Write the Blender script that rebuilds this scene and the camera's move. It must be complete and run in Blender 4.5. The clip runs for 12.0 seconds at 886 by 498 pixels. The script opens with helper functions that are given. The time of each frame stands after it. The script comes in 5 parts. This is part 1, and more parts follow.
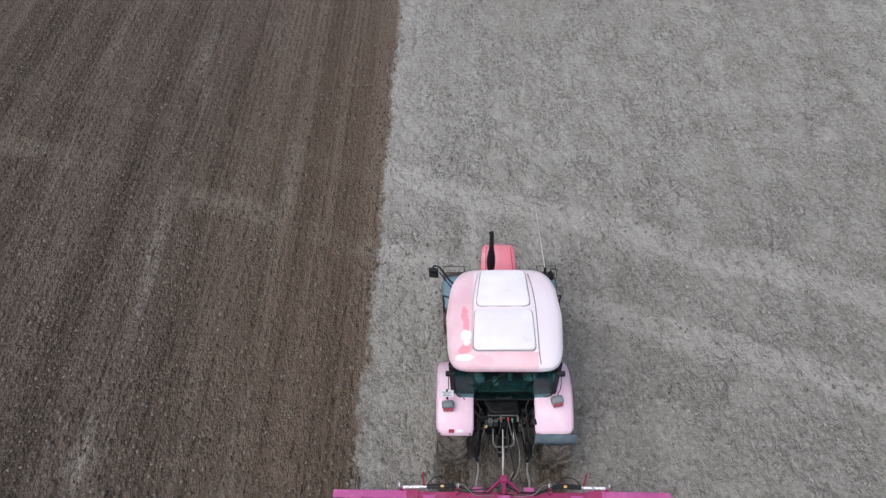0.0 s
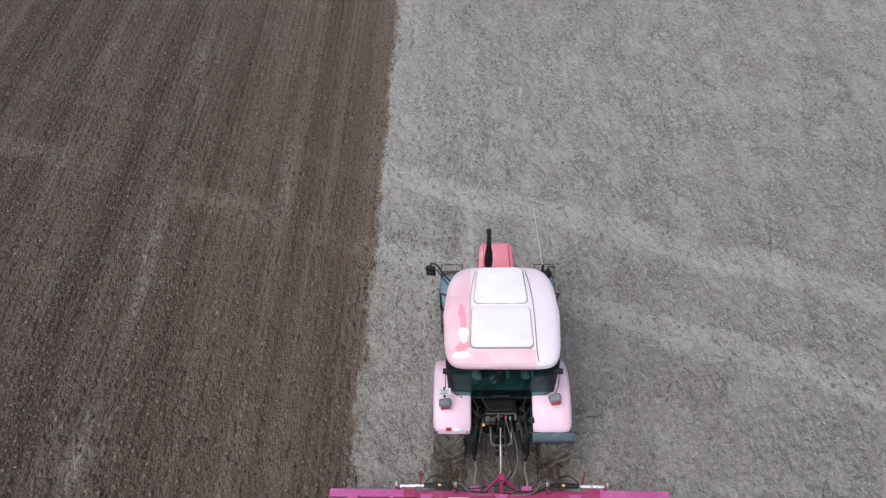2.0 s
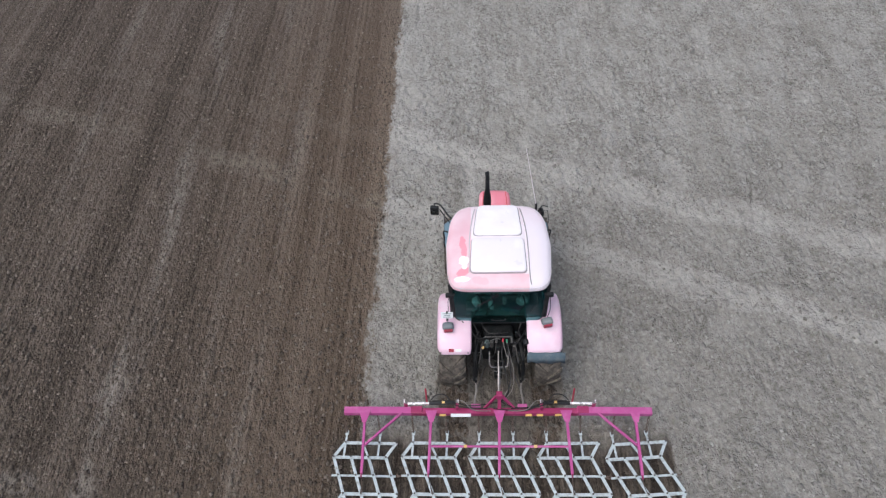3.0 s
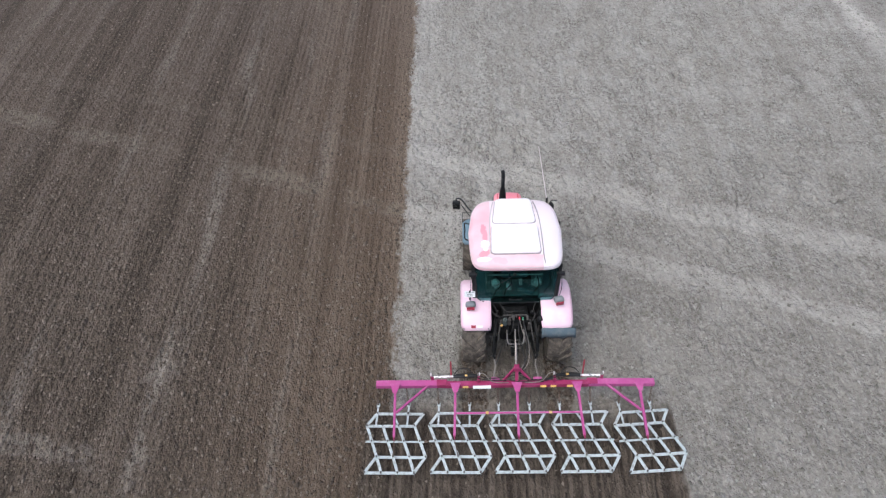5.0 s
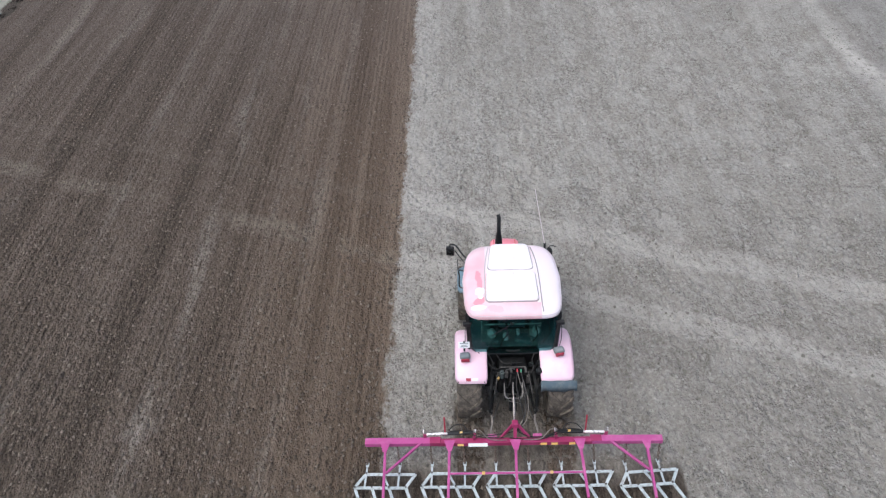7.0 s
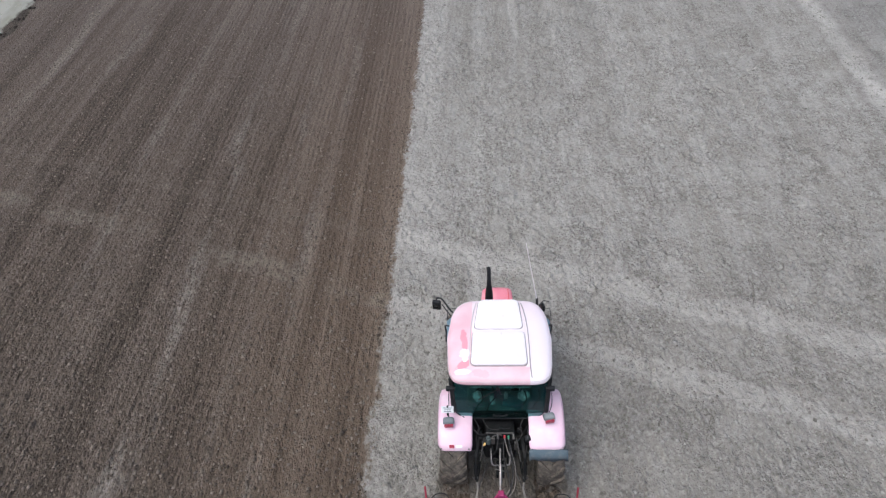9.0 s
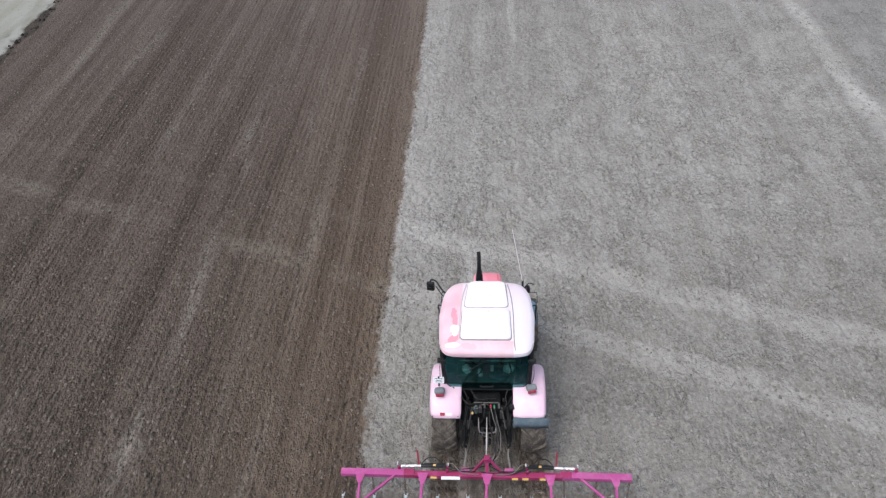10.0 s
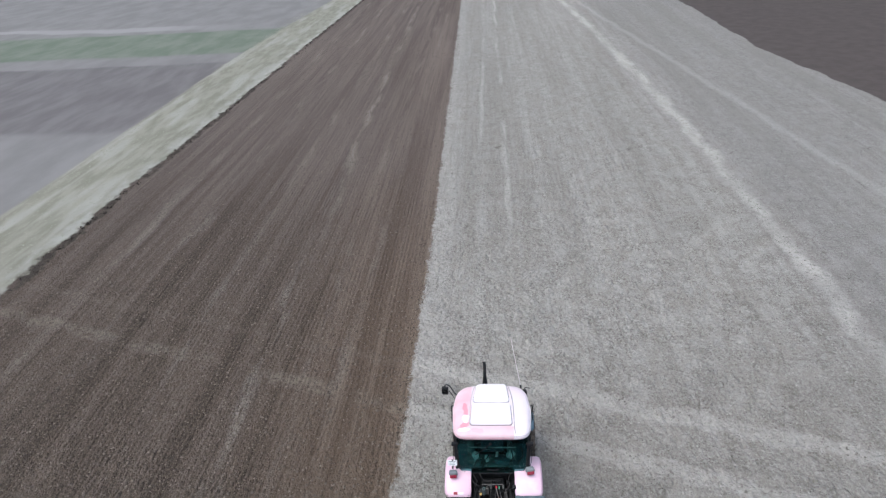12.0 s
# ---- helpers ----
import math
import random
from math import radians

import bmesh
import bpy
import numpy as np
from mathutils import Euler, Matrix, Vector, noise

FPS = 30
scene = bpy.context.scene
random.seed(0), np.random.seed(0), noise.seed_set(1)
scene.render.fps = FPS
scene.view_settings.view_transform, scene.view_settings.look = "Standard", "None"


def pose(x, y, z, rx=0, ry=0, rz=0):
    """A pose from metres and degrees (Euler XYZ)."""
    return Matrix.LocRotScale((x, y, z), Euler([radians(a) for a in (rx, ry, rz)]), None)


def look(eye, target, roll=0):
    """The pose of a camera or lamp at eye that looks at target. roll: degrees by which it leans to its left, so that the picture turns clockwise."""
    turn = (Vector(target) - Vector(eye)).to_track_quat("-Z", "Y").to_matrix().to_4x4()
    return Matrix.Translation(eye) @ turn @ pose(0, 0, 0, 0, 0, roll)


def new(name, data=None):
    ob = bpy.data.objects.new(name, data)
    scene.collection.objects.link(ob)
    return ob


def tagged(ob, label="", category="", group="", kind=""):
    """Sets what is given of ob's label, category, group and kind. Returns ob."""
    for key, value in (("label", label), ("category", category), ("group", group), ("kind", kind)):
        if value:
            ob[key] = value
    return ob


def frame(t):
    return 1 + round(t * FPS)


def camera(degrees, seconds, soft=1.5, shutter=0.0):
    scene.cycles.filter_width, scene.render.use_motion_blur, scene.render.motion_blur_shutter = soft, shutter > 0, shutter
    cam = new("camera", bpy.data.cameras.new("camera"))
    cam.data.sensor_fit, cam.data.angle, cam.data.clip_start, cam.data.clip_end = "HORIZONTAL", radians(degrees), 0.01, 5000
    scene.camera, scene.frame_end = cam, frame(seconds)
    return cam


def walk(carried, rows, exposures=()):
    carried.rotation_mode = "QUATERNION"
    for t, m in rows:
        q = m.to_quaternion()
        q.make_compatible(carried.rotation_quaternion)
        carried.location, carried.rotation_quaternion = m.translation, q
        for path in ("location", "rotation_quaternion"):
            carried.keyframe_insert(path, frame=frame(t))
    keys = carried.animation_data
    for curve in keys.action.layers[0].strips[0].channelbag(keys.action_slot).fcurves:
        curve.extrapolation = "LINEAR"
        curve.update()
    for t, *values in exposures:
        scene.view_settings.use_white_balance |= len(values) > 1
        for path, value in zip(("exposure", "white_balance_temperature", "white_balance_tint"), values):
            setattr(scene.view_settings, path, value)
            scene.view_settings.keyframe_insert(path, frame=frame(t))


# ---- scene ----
cam = camera(62.31, 12.0, soft=1.25)
PATH = [
    (0.0, pose(-0.503, -5.670, 11.903, 38.19, 1.84, 1.08)),
    (0.5, pose(-0.469, -5.447, 11.999, 38.27, 1.88, 1.27)),
    (1.0, pose(-0.496, -5.220, 11.758, 38.88, 1.87, 1.05)),
    (1.5, pose(-0.515, -5.064, 11.509, 38.83, 1.66, 1.02)),
    (2.0, pose(-0.480, -5.719, 11.800, 38.50, 1.79, 0.99)),
    (2.5, pose(-0.550, -6.560, 11.977, 38.64, 1.52, 0.97)),
    (3.0, pose(-0.366, -7.271, 12.090, 38.53, 2.41, 1.13)),
    (3.2, pose(-0.409, -7.552, 12.094, 38.82, 1.94, 1.66)),
    (4.8, pose(-0.937, -9.023, 12.463, 42.01, 1.86, 0.35)),
    (5.0, pose(-0.911, -9.200, 12.478, 42.80, 2.03, 0.48)),
    (5.5, pose(-0.911, -9.314, 12.577, 43.85, 2.16, 0.44)),
    (6.0, pose(-0.921, -9.272, 12.619, 44.82, 1.94, 0.65)),
    (6.5, pose(-0.800, -9.093, 12.362, 45.95, 2.23, 0.64)),
    (7.0, pose(-0.727, -8.803, 11.907, 46.96, 2.45, 0.53)),
    (7.5, pose(-0.460, -8.137, 11.910, 46.45, 3.19, 0.91)),
    (7.7, pose(-0.460, -8.067, 11.867, 47.40, 3.15, 0.82)),
    (9.3, pose(-0.039, -7.594, 12.065, 47.46, 2.88, 2.39)),
    (9.5, pose(0.057, -7.896, 12.174, 47.42, 2.99, 2.56)),
    (10.0, pose(0.114, -8.683, 12.504, 47.68, 2.72, 2.78)),
    (10.5, pose(0.155, -9.525, 12.854, 48.68, 2.69, 2.86)),
    (11.0, pose(-0.013, -10.437, 13.163, 52.94, 2.34, 2.80)),
    (11.5, pose(0.036, -11.461, 13.280, 58.34, 2.58, 2.88)),
    (12.0, pose(0.096, -12.676, 13.010, 63.84, 2.71, 3.00)),
]
EXPOSURES = [(0.0, 0.10, 5970, 6), (3.2, 0.20, 5970, 6), (5.0, 0.36, 5960, 6), (7.7, 0.34, 5940, 6), (9.3, 0.31, 5930, 6), (10.5, 0.34, 5930, 6), (12.0, 0.39, 5840, 5)]
SKY_STRENGTH, SUN_STRENGTH = 0.150, 0.78
walk(cam, PATH, EXPOSURES)

# ---- light: a bright overcast sky, and a wide soft sun behind the cloud ----
SUN_ELEVATION, SUN_TURN = radians(66), radians(222)
world = bpy.data.worlds.new("overcast_sky")
scene.world = world
world.use_nodes = True
wn, wl = world.node_tree.nodes, world.node_tree.links
sky = wn.new("ShaderNodeTexSky")
sky.sky_type, sky.sun_disc = "NISHITA", False
sky.sun_elevation, sky.sun_rotation = SUN_ELEVATION, SUN_TURN
sky.air_density, sky.dust_density, sky.ozone_density = 0.6, 6.0, 1.0
wl.new(sky.outputs[0], wn["Background"].inputs[0])
wn["Background"].inputs[1].default_value = SKY_STRENGTH
sun = bpy.data.lights.new("sun", "SUN")
sun.energy, sun.angle, sun.color = SUN_STRENGTH, radians(75), (1.0, 0.96, 0.90)
sun_ob = new("sun", sun)
sun_way = Vector((math.sin(SUN_TURN) * math.cos(SUN_ELEVATION), math.cos(SUN_TURN) * math.cos(SUN_ELEVATION), math.sin(SUN_ELEVATION)))
sun_ob.matrix_world = look(sun_way * 60, (0, 0, 0))


# ---- materials ----
class S:
    """A socket of a node tree, with arithmetic."""

    def __init__(self, tree, out):
        self.tree, self.out = tree, out

    def put(self, target, value):
        if isinstance(value, S):
            self.tree.links.new(value.out, target)
        else:
            target.default_value = value

    def math(self, op, *others, clamp=False):
        node = self.tree.nodes.new("ShaderNodeMath")
        node.operation, node.use_clamp = op, clamp
        for slot, value in zip(node.inputs, (self, *others)):
            self.put(slot, value)
        return S(self.tree, node.outputs[0])

    def __add__(self, o):
        return self.math("ADD", o)

    def __sub__(self, o):
        return self.math("SUBTRACT", o)

    def __mul__(self, o):
        return self.math("MULTIPLY", o)

    def abs(self):
        return self.math("ABSOLUTE")

    def max(self, o):
        return self.math("MAXIMUM", o)

    def step(self, a, b, low=0.0, high=1.0):
        node = self.tree.nodes.new("ShaderNodeMapRange")
        node.interpolation_type = "SMOOTHSTEP"
        flip = a > b
        lo, hi = (b, a) if flip else (a, b)
        self.put(node.inputs[0], self)
        node.inputs[1].default_value, node.inputs[2].default_value = lo, hi
        node.inputs[3].default_value, node.inputs[4].default_value = (high, low) if flip else (low, high)
        return S(self.tree, node.outputs[0])


class Paint:
    """A node material under construction."""

    def __init__(self, name, rough=0.8, metal=0.0, gloss=0.5):
        self.mat = bpy.data.materials.new(name)
        self.mat.use_nodes = True
        self.tree = self.mat.node_tree
        self.bsdf = self.tree.nodes["Principled BSDF"]
        self.bsdf.inputs["Roughness"].default_value = rough
        self.bsdf.inputs["Metallic"].default_value = metal
        self.bsdf.inputs["Specular IOR Level"].default_value = gloss
        self.where = S(self.tree, self.tree.nodes.new("ShaderNodeTexCoord").outputs["Object"])
        cut = self.tree.nodes.new("ShaderNodeSeparateXYZ")
        self.tree.links.new(self.where.out, cut.inputs[0])
        self.x, self.y, self.z = (S(self.tree, o) for o in cut.outputs)

    def vec(self, x, y, z):
        node = self.tree.nodes.new("ShaderNodeCombineXYZ")
        for slot, value in zip(node.inputs, (x, y, z)):
            self.x.put(slot, value)
        return S(self.tree, node.outputs[0])

    def noise(self, sx, sy=None, sz=None, detail=3.0, rough=0.55, seed=0.0, warp=0.0):
        sy, sz = sx if sy is None else sy, sx if sz is None else sz
        node = self.tree.nodes.new("ShaderNodeTexNoise")
        v = self.vec(self.x * sx + seed, self.y * sy + seed, self.z * sz)
        self.tree.links.new(v.out, node.inputs["Vector"])
        node.inputs["Scale"].default_value = 1.0
        node.inputs["Detail"].default_value, node.inputs["Roughness"].default_value = detail, rough
        node.inputs["Distortion"].default_value = warp
        return S(self.tree, node.outputs["Fac"])

    def cells(self, scale, warp, seed=0.0, feature="DISTANCE_TO_EDGE"):
        n1, n2 = self.noise(2.6, detail=4, seed=seed + 3.1), self.noise(2.6, detail=4, seed=seed + 9.7)
        node = self.tree.nodes.new("ShaderNodeTexVoronoi")
        node.feature = feature
        v = self.vec(self.x * scale * 1.5 + n1 * warp + seed, self.y * scale * 0.7 + n2 * warp, 0.0)
        self.tree.links.new(v.out, node.inputs["Vector"])
        node.inputs["Scale"].default_value = 1.0
        return S(self.tree, node.outputs["Distance"])

    def crumbs(self, sx, sy, seed=0.0, warp=0.35):
        """Grains of soil: how far each place lies from its grain's middle, and the grain's own random value."""
        n1, n2 = self.noise(sx * 0.6, sy * 0.6, seed=seed + 1.7), self.noise(sx * 0.6, sy * 0.6, seed=seed + 6.1)
        node = self.tree.nodes.new("ShaderNodeTexVoronoi")
        v = self.vec(self.x * sx + n1 * warp * 2 + seed, self.y * sy + n2 * warp * 2, 0.0)
        self.tree.links.new(v.out, node.inputs["Vector"])
        node.inputs["Scale"].default_value = 1.0
        cut = self.tree.nodes.new("ShaderNodeSeparateColor")
        self.tree.links.new(node.outputs["Color"], cut.inputs[0])
        return S(self.tree, node.outputs["Distance"]), S(self.tree, cut.outputs[0])

    def colour(self, value):
        node = self.tree.nodes.new("ShaderNodeRGB")
        node.outputs[0].default_value = (*value, 1)
        return S(self.tree, node.outputs[0])

    def mix(self, fac, a, b):
        node = self.tree.nodes.new("ShaderNodeMix")
        node.data_type = "RGBA"
        a, b = (self.colour(c) if isinstance(c, tuple) else c for c in (a, b))
        for slot, value in zip((node.inputs[0], node.inputs[6], node.inputs[7]), (fac, a, b)):
            self.x.put(slot, value)
        return S(self.tree, node.outputs[2])

    def scale(self, colour, by):
        node = self.tree.nodes.new("ShaderNodeVectorMath")
        node.operation = "SCALE"
        colour = self.colour(colour) if isinstance(colour, tuple) else colour
        self.tree.links.new(colour.out, node.inputs[0])
        self.x.put(node.inputs["Scale"], by)
        return S(self.tree, node.outputs[0])

    def random(self, island=False):
        if island:
            return S(self.tree, self.tree.nodes.new("ShaderNodeNewGeometry").outputs["Random Per Island"])
        return S(self.tree, self.tree.nodes.new("ShaderNodeObjectInfo").outputs["Random"])

    def done(self, colour, rough=None, bump=None, strength=0.3, distance=0.01):
        colour = self.colour(colour) if isinstance(colour, tuple) else colour
        self.tree.links.new(colour.out, self.bsdf.inputs["Base Color"])
        if rough is not None:
            self.x.put(self.bsdf.inputs["Roughness"], rough)
        if bump is not None:
            node = self.tree.nodes.new("ShaderNodeBump")
            node.inputs["Strength"].default_value, node.inputs["Distance"].default_value = strength, distance
            self.x.put(node.inputs["Height"], bump)
            self.tree.links.new(node.outputs[0], self.bsdf.inputs["Normal"])
        return self.mat


def layered(p, layers, rough=0.95, gloss=0.15):
    """Several surfaces on one material: each (mask, colour, relief, depth) lies over the ones before it."""
    tree, below = p.tree, None
    for mask, colour, relief, depth in layers:
        bsdf = p.bsdf if below is None else tree.nodes.new("ShaderNodeBsdfPrincipled")
        bsdf.inputs["Roughness"].default_value, bsdf.inputs["Specular IOR Level"].default_value = rough, gloss
        tree.links.new(colour.out, bsdf.inputs["Base Color"])
        bump = tree.nodes.new("ShaderNodeBump")
        bump.inputs["Strength"].default_value, bump.inputs["Distance"].default_value = 1.0, depth
        tree.links.new(relief.out, bump.inputs["Height"])
        tree.links.new(bump.outputs[0], bsdf.inputs["Normal"])
        if below is None:
            below = bsdf.outputs[0]
        else:
            over = tree.nodes.new("ShaderNodeMixShader")
            for slot, out in zip(over.inputs, (mask.out, below, bsdf.outputs[0])):
                tree.links.new(out, slot)
            below = over.outputs[0]
    tree.links.new(below, tree.nodes["Material Output"].inputs["Surface"])
    return p.mat


def edge_of_work(p):
    """How far a place lies to the east of the worked soil's ragged edge."""
    far = (p.y - 14.0).max(0.0)
    ragged = (p.noise(0.9, 0.7) - 0.5) * 0.40 + (p.noise(5.0, 4.0, detail=4, seed=4.0) - 0.5) * 0.46 + (p.noise(17, 13, detail=3, seed=6.0) - 0.5) * 0.34
    return p.x + far * 0.013 + 2.42 + ragged


def soil():
    p = Paint("field_soil", rough=0.95, gloss=0.15)
    x, y = p.x, p.y
    fine, mid = p.noise(27, 19, detail=4, rough=0.72), p.noise(9, 6, detail=4, rough=0.65, seed=5)
    broad = p.noise(0.7, 0.45, detail=3, seed=11)
    # worked soil: brown, with rows along the driving way
    rows_wide = p.noise(1.5, 0.03, detail=2, seed=21)
    rows_thin = p.noise(9.0, 0.12, detail=2, seed=31, rough=0.6)
    groove = p.noise(11.0, 0.30, detail=3, seed=33, rough=0.6)
    rows = rows_wide * 0.50 + p.noise(0.75, 0.02, detail=3, seed=23) * 0.22 + rows_thin * 0.28
    brown = p.mix(rows.step(0.38, 0.62), (0.052, 0.043, 0.035), (0.134, 0.112, 0.093))
    brown = p.mix(mid.step(0.35, 0.75) * 0.5, brown, (0.136, 0.107, 0.083))
    # tops lighter, hollows darker: shading of the crumbs painted into the colour
    brown = p.mix(fine.step(0.56, 0.70) * 0.8, brown, (0.265, 0.229, 0.182))
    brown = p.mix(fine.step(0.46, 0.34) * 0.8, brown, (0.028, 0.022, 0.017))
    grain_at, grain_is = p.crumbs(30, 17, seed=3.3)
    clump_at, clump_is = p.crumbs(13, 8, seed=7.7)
    # groove bottoms get painted shade as well; grains also differ at random
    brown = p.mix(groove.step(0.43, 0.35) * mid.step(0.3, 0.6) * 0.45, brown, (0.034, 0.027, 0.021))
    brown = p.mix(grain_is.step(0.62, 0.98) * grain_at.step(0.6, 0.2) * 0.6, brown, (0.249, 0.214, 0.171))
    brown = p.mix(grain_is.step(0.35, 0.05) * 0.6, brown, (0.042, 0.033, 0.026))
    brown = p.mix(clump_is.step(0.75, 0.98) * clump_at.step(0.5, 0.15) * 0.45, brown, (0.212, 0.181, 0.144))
    # fresh, moist earth close to the edge of the work and behind the tines
    moist = x.step(-8.0, -2.6, 0.1, 0.6)
    brown = p.mix(moist, brown, p.mix(rows.step(0.3, 0.7), (0.104, 0.075, 0.052), (0.224, 0.170, 0.124)))
    # brown dimmed near the tractor, the same view-dependent shading put into the colour
    brown = p.mix((y + (p.noise(0.3, 0.2, detail=3, seed=169) - 0.5) * 6.0).step(5.0, -4.0) * 0.14, brown, p.mix(fine.step(0.4, 0.65), (0.040, 0.032, 0.025), (0.110, 0.088, 0.068)))
    # brown paler further along the field: haze and grazing-view brightness painted in
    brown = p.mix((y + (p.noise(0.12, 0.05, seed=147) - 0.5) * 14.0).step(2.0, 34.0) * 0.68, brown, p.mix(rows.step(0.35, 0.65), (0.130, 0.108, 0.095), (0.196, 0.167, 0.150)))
    # dusty pale streaks that run along the rows
    def streak(at, wide, seed, bend=0.0):
        off = (x - at + (y * bend) + (p.noise(0.5, 0.25, seed=seed) - 0.5) * 0.9).abs()
        return off.step(wide, 0.0) * p.noise(1.6, 0.22, detail=3, seed=seed + 2).step(0.42, 0.7)
    pale = streak(-7.1, 0.42, 41, 0.018) * 0.75
    pale = pale.max(streak(-12.9, 0.45, 47) * 0.5).max(streak(-4.6, 0.3, 53) * 0.35).max(streak(-10.0, 0.35, 57) * 0.45).max(streak(-5.6, 0.30, 59) * 0.4).max(streak(-15.2, 0.5, 69) * 0.45)
    pale = pale * p.noise(14, 9, detail=3, seed=7).step(0.35, 0.6)
    brown = p.mix(pale, brown, (0.330, 0.300, 0.265))
    # old crossing wheel tracks, dusty
    wob = (p.noise(0.8, 0.8, seed=61) - 0.5) * 0.7
    low = (y + x * 0.365 - 2.85 + wob).abs()
    high = (y + x * 0.350 - 5.0 + wob).abs()
    dust = p.noise(6, 6, detail=4, seed=63).step(0.3, 0.6)
    brown = p.mix(low.step(0.5, 0.1) * dust * p.noise(0.6, 0.6, seed=65).step(0.35, 0.60) * 0.48, brown, (0.249, 0.218, 0.176))
    brown = p.mix(high.step(0.35, 0.1) * dust * 0.16, brown, (0.212, 0.185, 0.152))
    # dusty remains of older tracks behind the harrow
    old = (y + x * 0.27 + 5.0 + (p.noise(1.4, 1.4, detail=3, seed=175) - 0.5) * 0.7).abs().step(0.38, 0.08) * x.step(-7.7, -8.3)
    old = old.max(((x + 7.15).abs() + (y + 2.9).abs() * 0.30 + (p.noise(2.5, 2.5, detail=3, seed=177) - 0.5) * 0.4).step(0.34, 0.08))
    spot = ((x + 7.25) * (x + 7.25) + (y + 0.9) * (y + 0.9) + (p.noise(3.0, 3.0, detail=3, seed=179) - 0.5) * 0.35).step(0.16, 0.02)
    brown = p.mix(old.max(spot * 0.7) * dust * 0.5, brown, (0.285, 0.255, 0.222))
    # dry crusted soil: pale grey, mottled, cracked
    mott = p.noise(3.4, 2.6, detail=4, rough=0.62, seed=71)
    lump = p.noise(13, 10, detail=5, rough=0.72, seed=73)
    bands = p.noise(1.9, 0.035, detail=3, seed=75)
    dry = p.mix(mott.step(0.30, 0.68), (0.262, 0.254, 0.230), (0.366, 0.356, 0.330))
    dry = p.mix(bands.step(0.44, 0.62) * 0.5, dry, (0.380, 0.369, 0.344))
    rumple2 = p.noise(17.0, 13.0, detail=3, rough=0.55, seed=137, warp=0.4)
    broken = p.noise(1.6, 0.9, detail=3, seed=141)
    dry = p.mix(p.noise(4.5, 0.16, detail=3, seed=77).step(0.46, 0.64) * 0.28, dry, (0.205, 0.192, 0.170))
    # low parts of the crust relief darkened: shade carried by the colour
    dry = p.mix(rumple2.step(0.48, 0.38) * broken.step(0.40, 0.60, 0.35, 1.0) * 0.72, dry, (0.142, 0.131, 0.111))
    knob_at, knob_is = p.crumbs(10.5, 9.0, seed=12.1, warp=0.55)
    # gaps between lumps take painted shade too
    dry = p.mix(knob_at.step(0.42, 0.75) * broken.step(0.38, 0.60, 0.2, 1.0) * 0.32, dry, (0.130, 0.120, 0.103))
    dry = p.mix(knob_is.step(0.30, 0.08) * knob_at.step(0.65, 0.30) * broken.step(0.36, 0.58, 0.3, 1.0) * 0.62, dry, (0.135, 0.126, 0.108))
    nub_at, nub_is = p.crumbs(21, 17, seed=17.3, warp=0.5)
    dry = p.mix(nub_is.step(0.80, 0.98) * nub_at.step(0.5, 0.2) * 0.5, dry, (0.42, 0.408, 0.380))
    grain = p.noise(36, 24, detail=3, rough=0.7, seed=78)
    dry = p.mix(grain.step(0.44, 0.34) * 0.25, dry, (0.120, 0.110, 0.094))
    dry = p.mix(lump.step(0.51, 0.68) * 0.6, dry, (0.440, 0.430, 0.402))
    dry = p.mix(broad.step(0.46, 0.66) * 0.3, dry, (0.285, 0.272, 0.242))
    # crust darkened round the tractor: view-dependent shading painted into its colour
    near_dim = (y + (p.noise(0.35, 0.3, detail=3, seed=153) - 0.5) * 9.0 - x * 0.35).step(9.0, -3.0) * 0.55
    dry = p.mix(near_dim, dry, p.mix(lump.step(0.4, 0.65), (0.160, 0.150, 0.131), (0.268, 0.256, 0.230)))
    # greyer ground beyond the pale lane, and paler and darker strips along the field
    dry = p.mix((x + (p.noise(0.3, 0.12, seed=161) - 0.5) * 3.0).step(10.5, 13.5) * 0.42, dry, (0.190, 0.184, 0.176))
    dry = p.mix(p.noise(0.55, 0.018, detail=3, seed=163).step(0.44, 0.60) * (y - 4.0).step(0.0, 14.0) * 0.32, dry, (0.195, 0.186, 0.165))
    near_edge = edge_of_work(p).step(1.4, 0.1) * (y.step(0.0, 7.0) * 0.20)
    dry = p.mix(near_edge, dry, (0.41, 0.400, 0.374))
    # wheel tracks on the dry soil
    bend = (y - 10.0).max(0.0)
    lane = (x - 11.6 + bend * bend * 0.0005 + (p.noise(0.35, 0.35, seed=81) - 0.5) * 1.0).abs()
    lane2 = (x - 19.4 + y * 0.105 + (p.noise(0.3, 0.3, seed=83) - 0.5)).abs()
    lane3 = (x - 0.85 + (p.noise(0.4, 0.2, seed=85) - 0.5) * 0.5).abs()
    lane4 = (x + 0.45 + (p.noise(0.3, 0.2, seed=87) - 0.5) * 0.4).abs()
    ruts = (lane + (p.noise(2.2, 1.4, detail=3, seed=159) - 0.5) * 0.5).step(0.62, 0.05) * p.noise(0.9, 0.22, detail=4, seed=86).step(0.36, 0.60, 0.30, 0.85)
    ruts = ruts.max(lane2.step(0.45, 0.05) * 0.28).max(lane3.step(0.22, 0.04) * p.noise(0.9, 0.13, detail=4, seed=89).step(0.42, 0.62) * 0.55)
    ruts = ruts.max(lane4.step(0.2, 0.04) * p.noise(0.9, 0.10, detail=4, seed=91).step(0.44, 0.64) * 0.45)
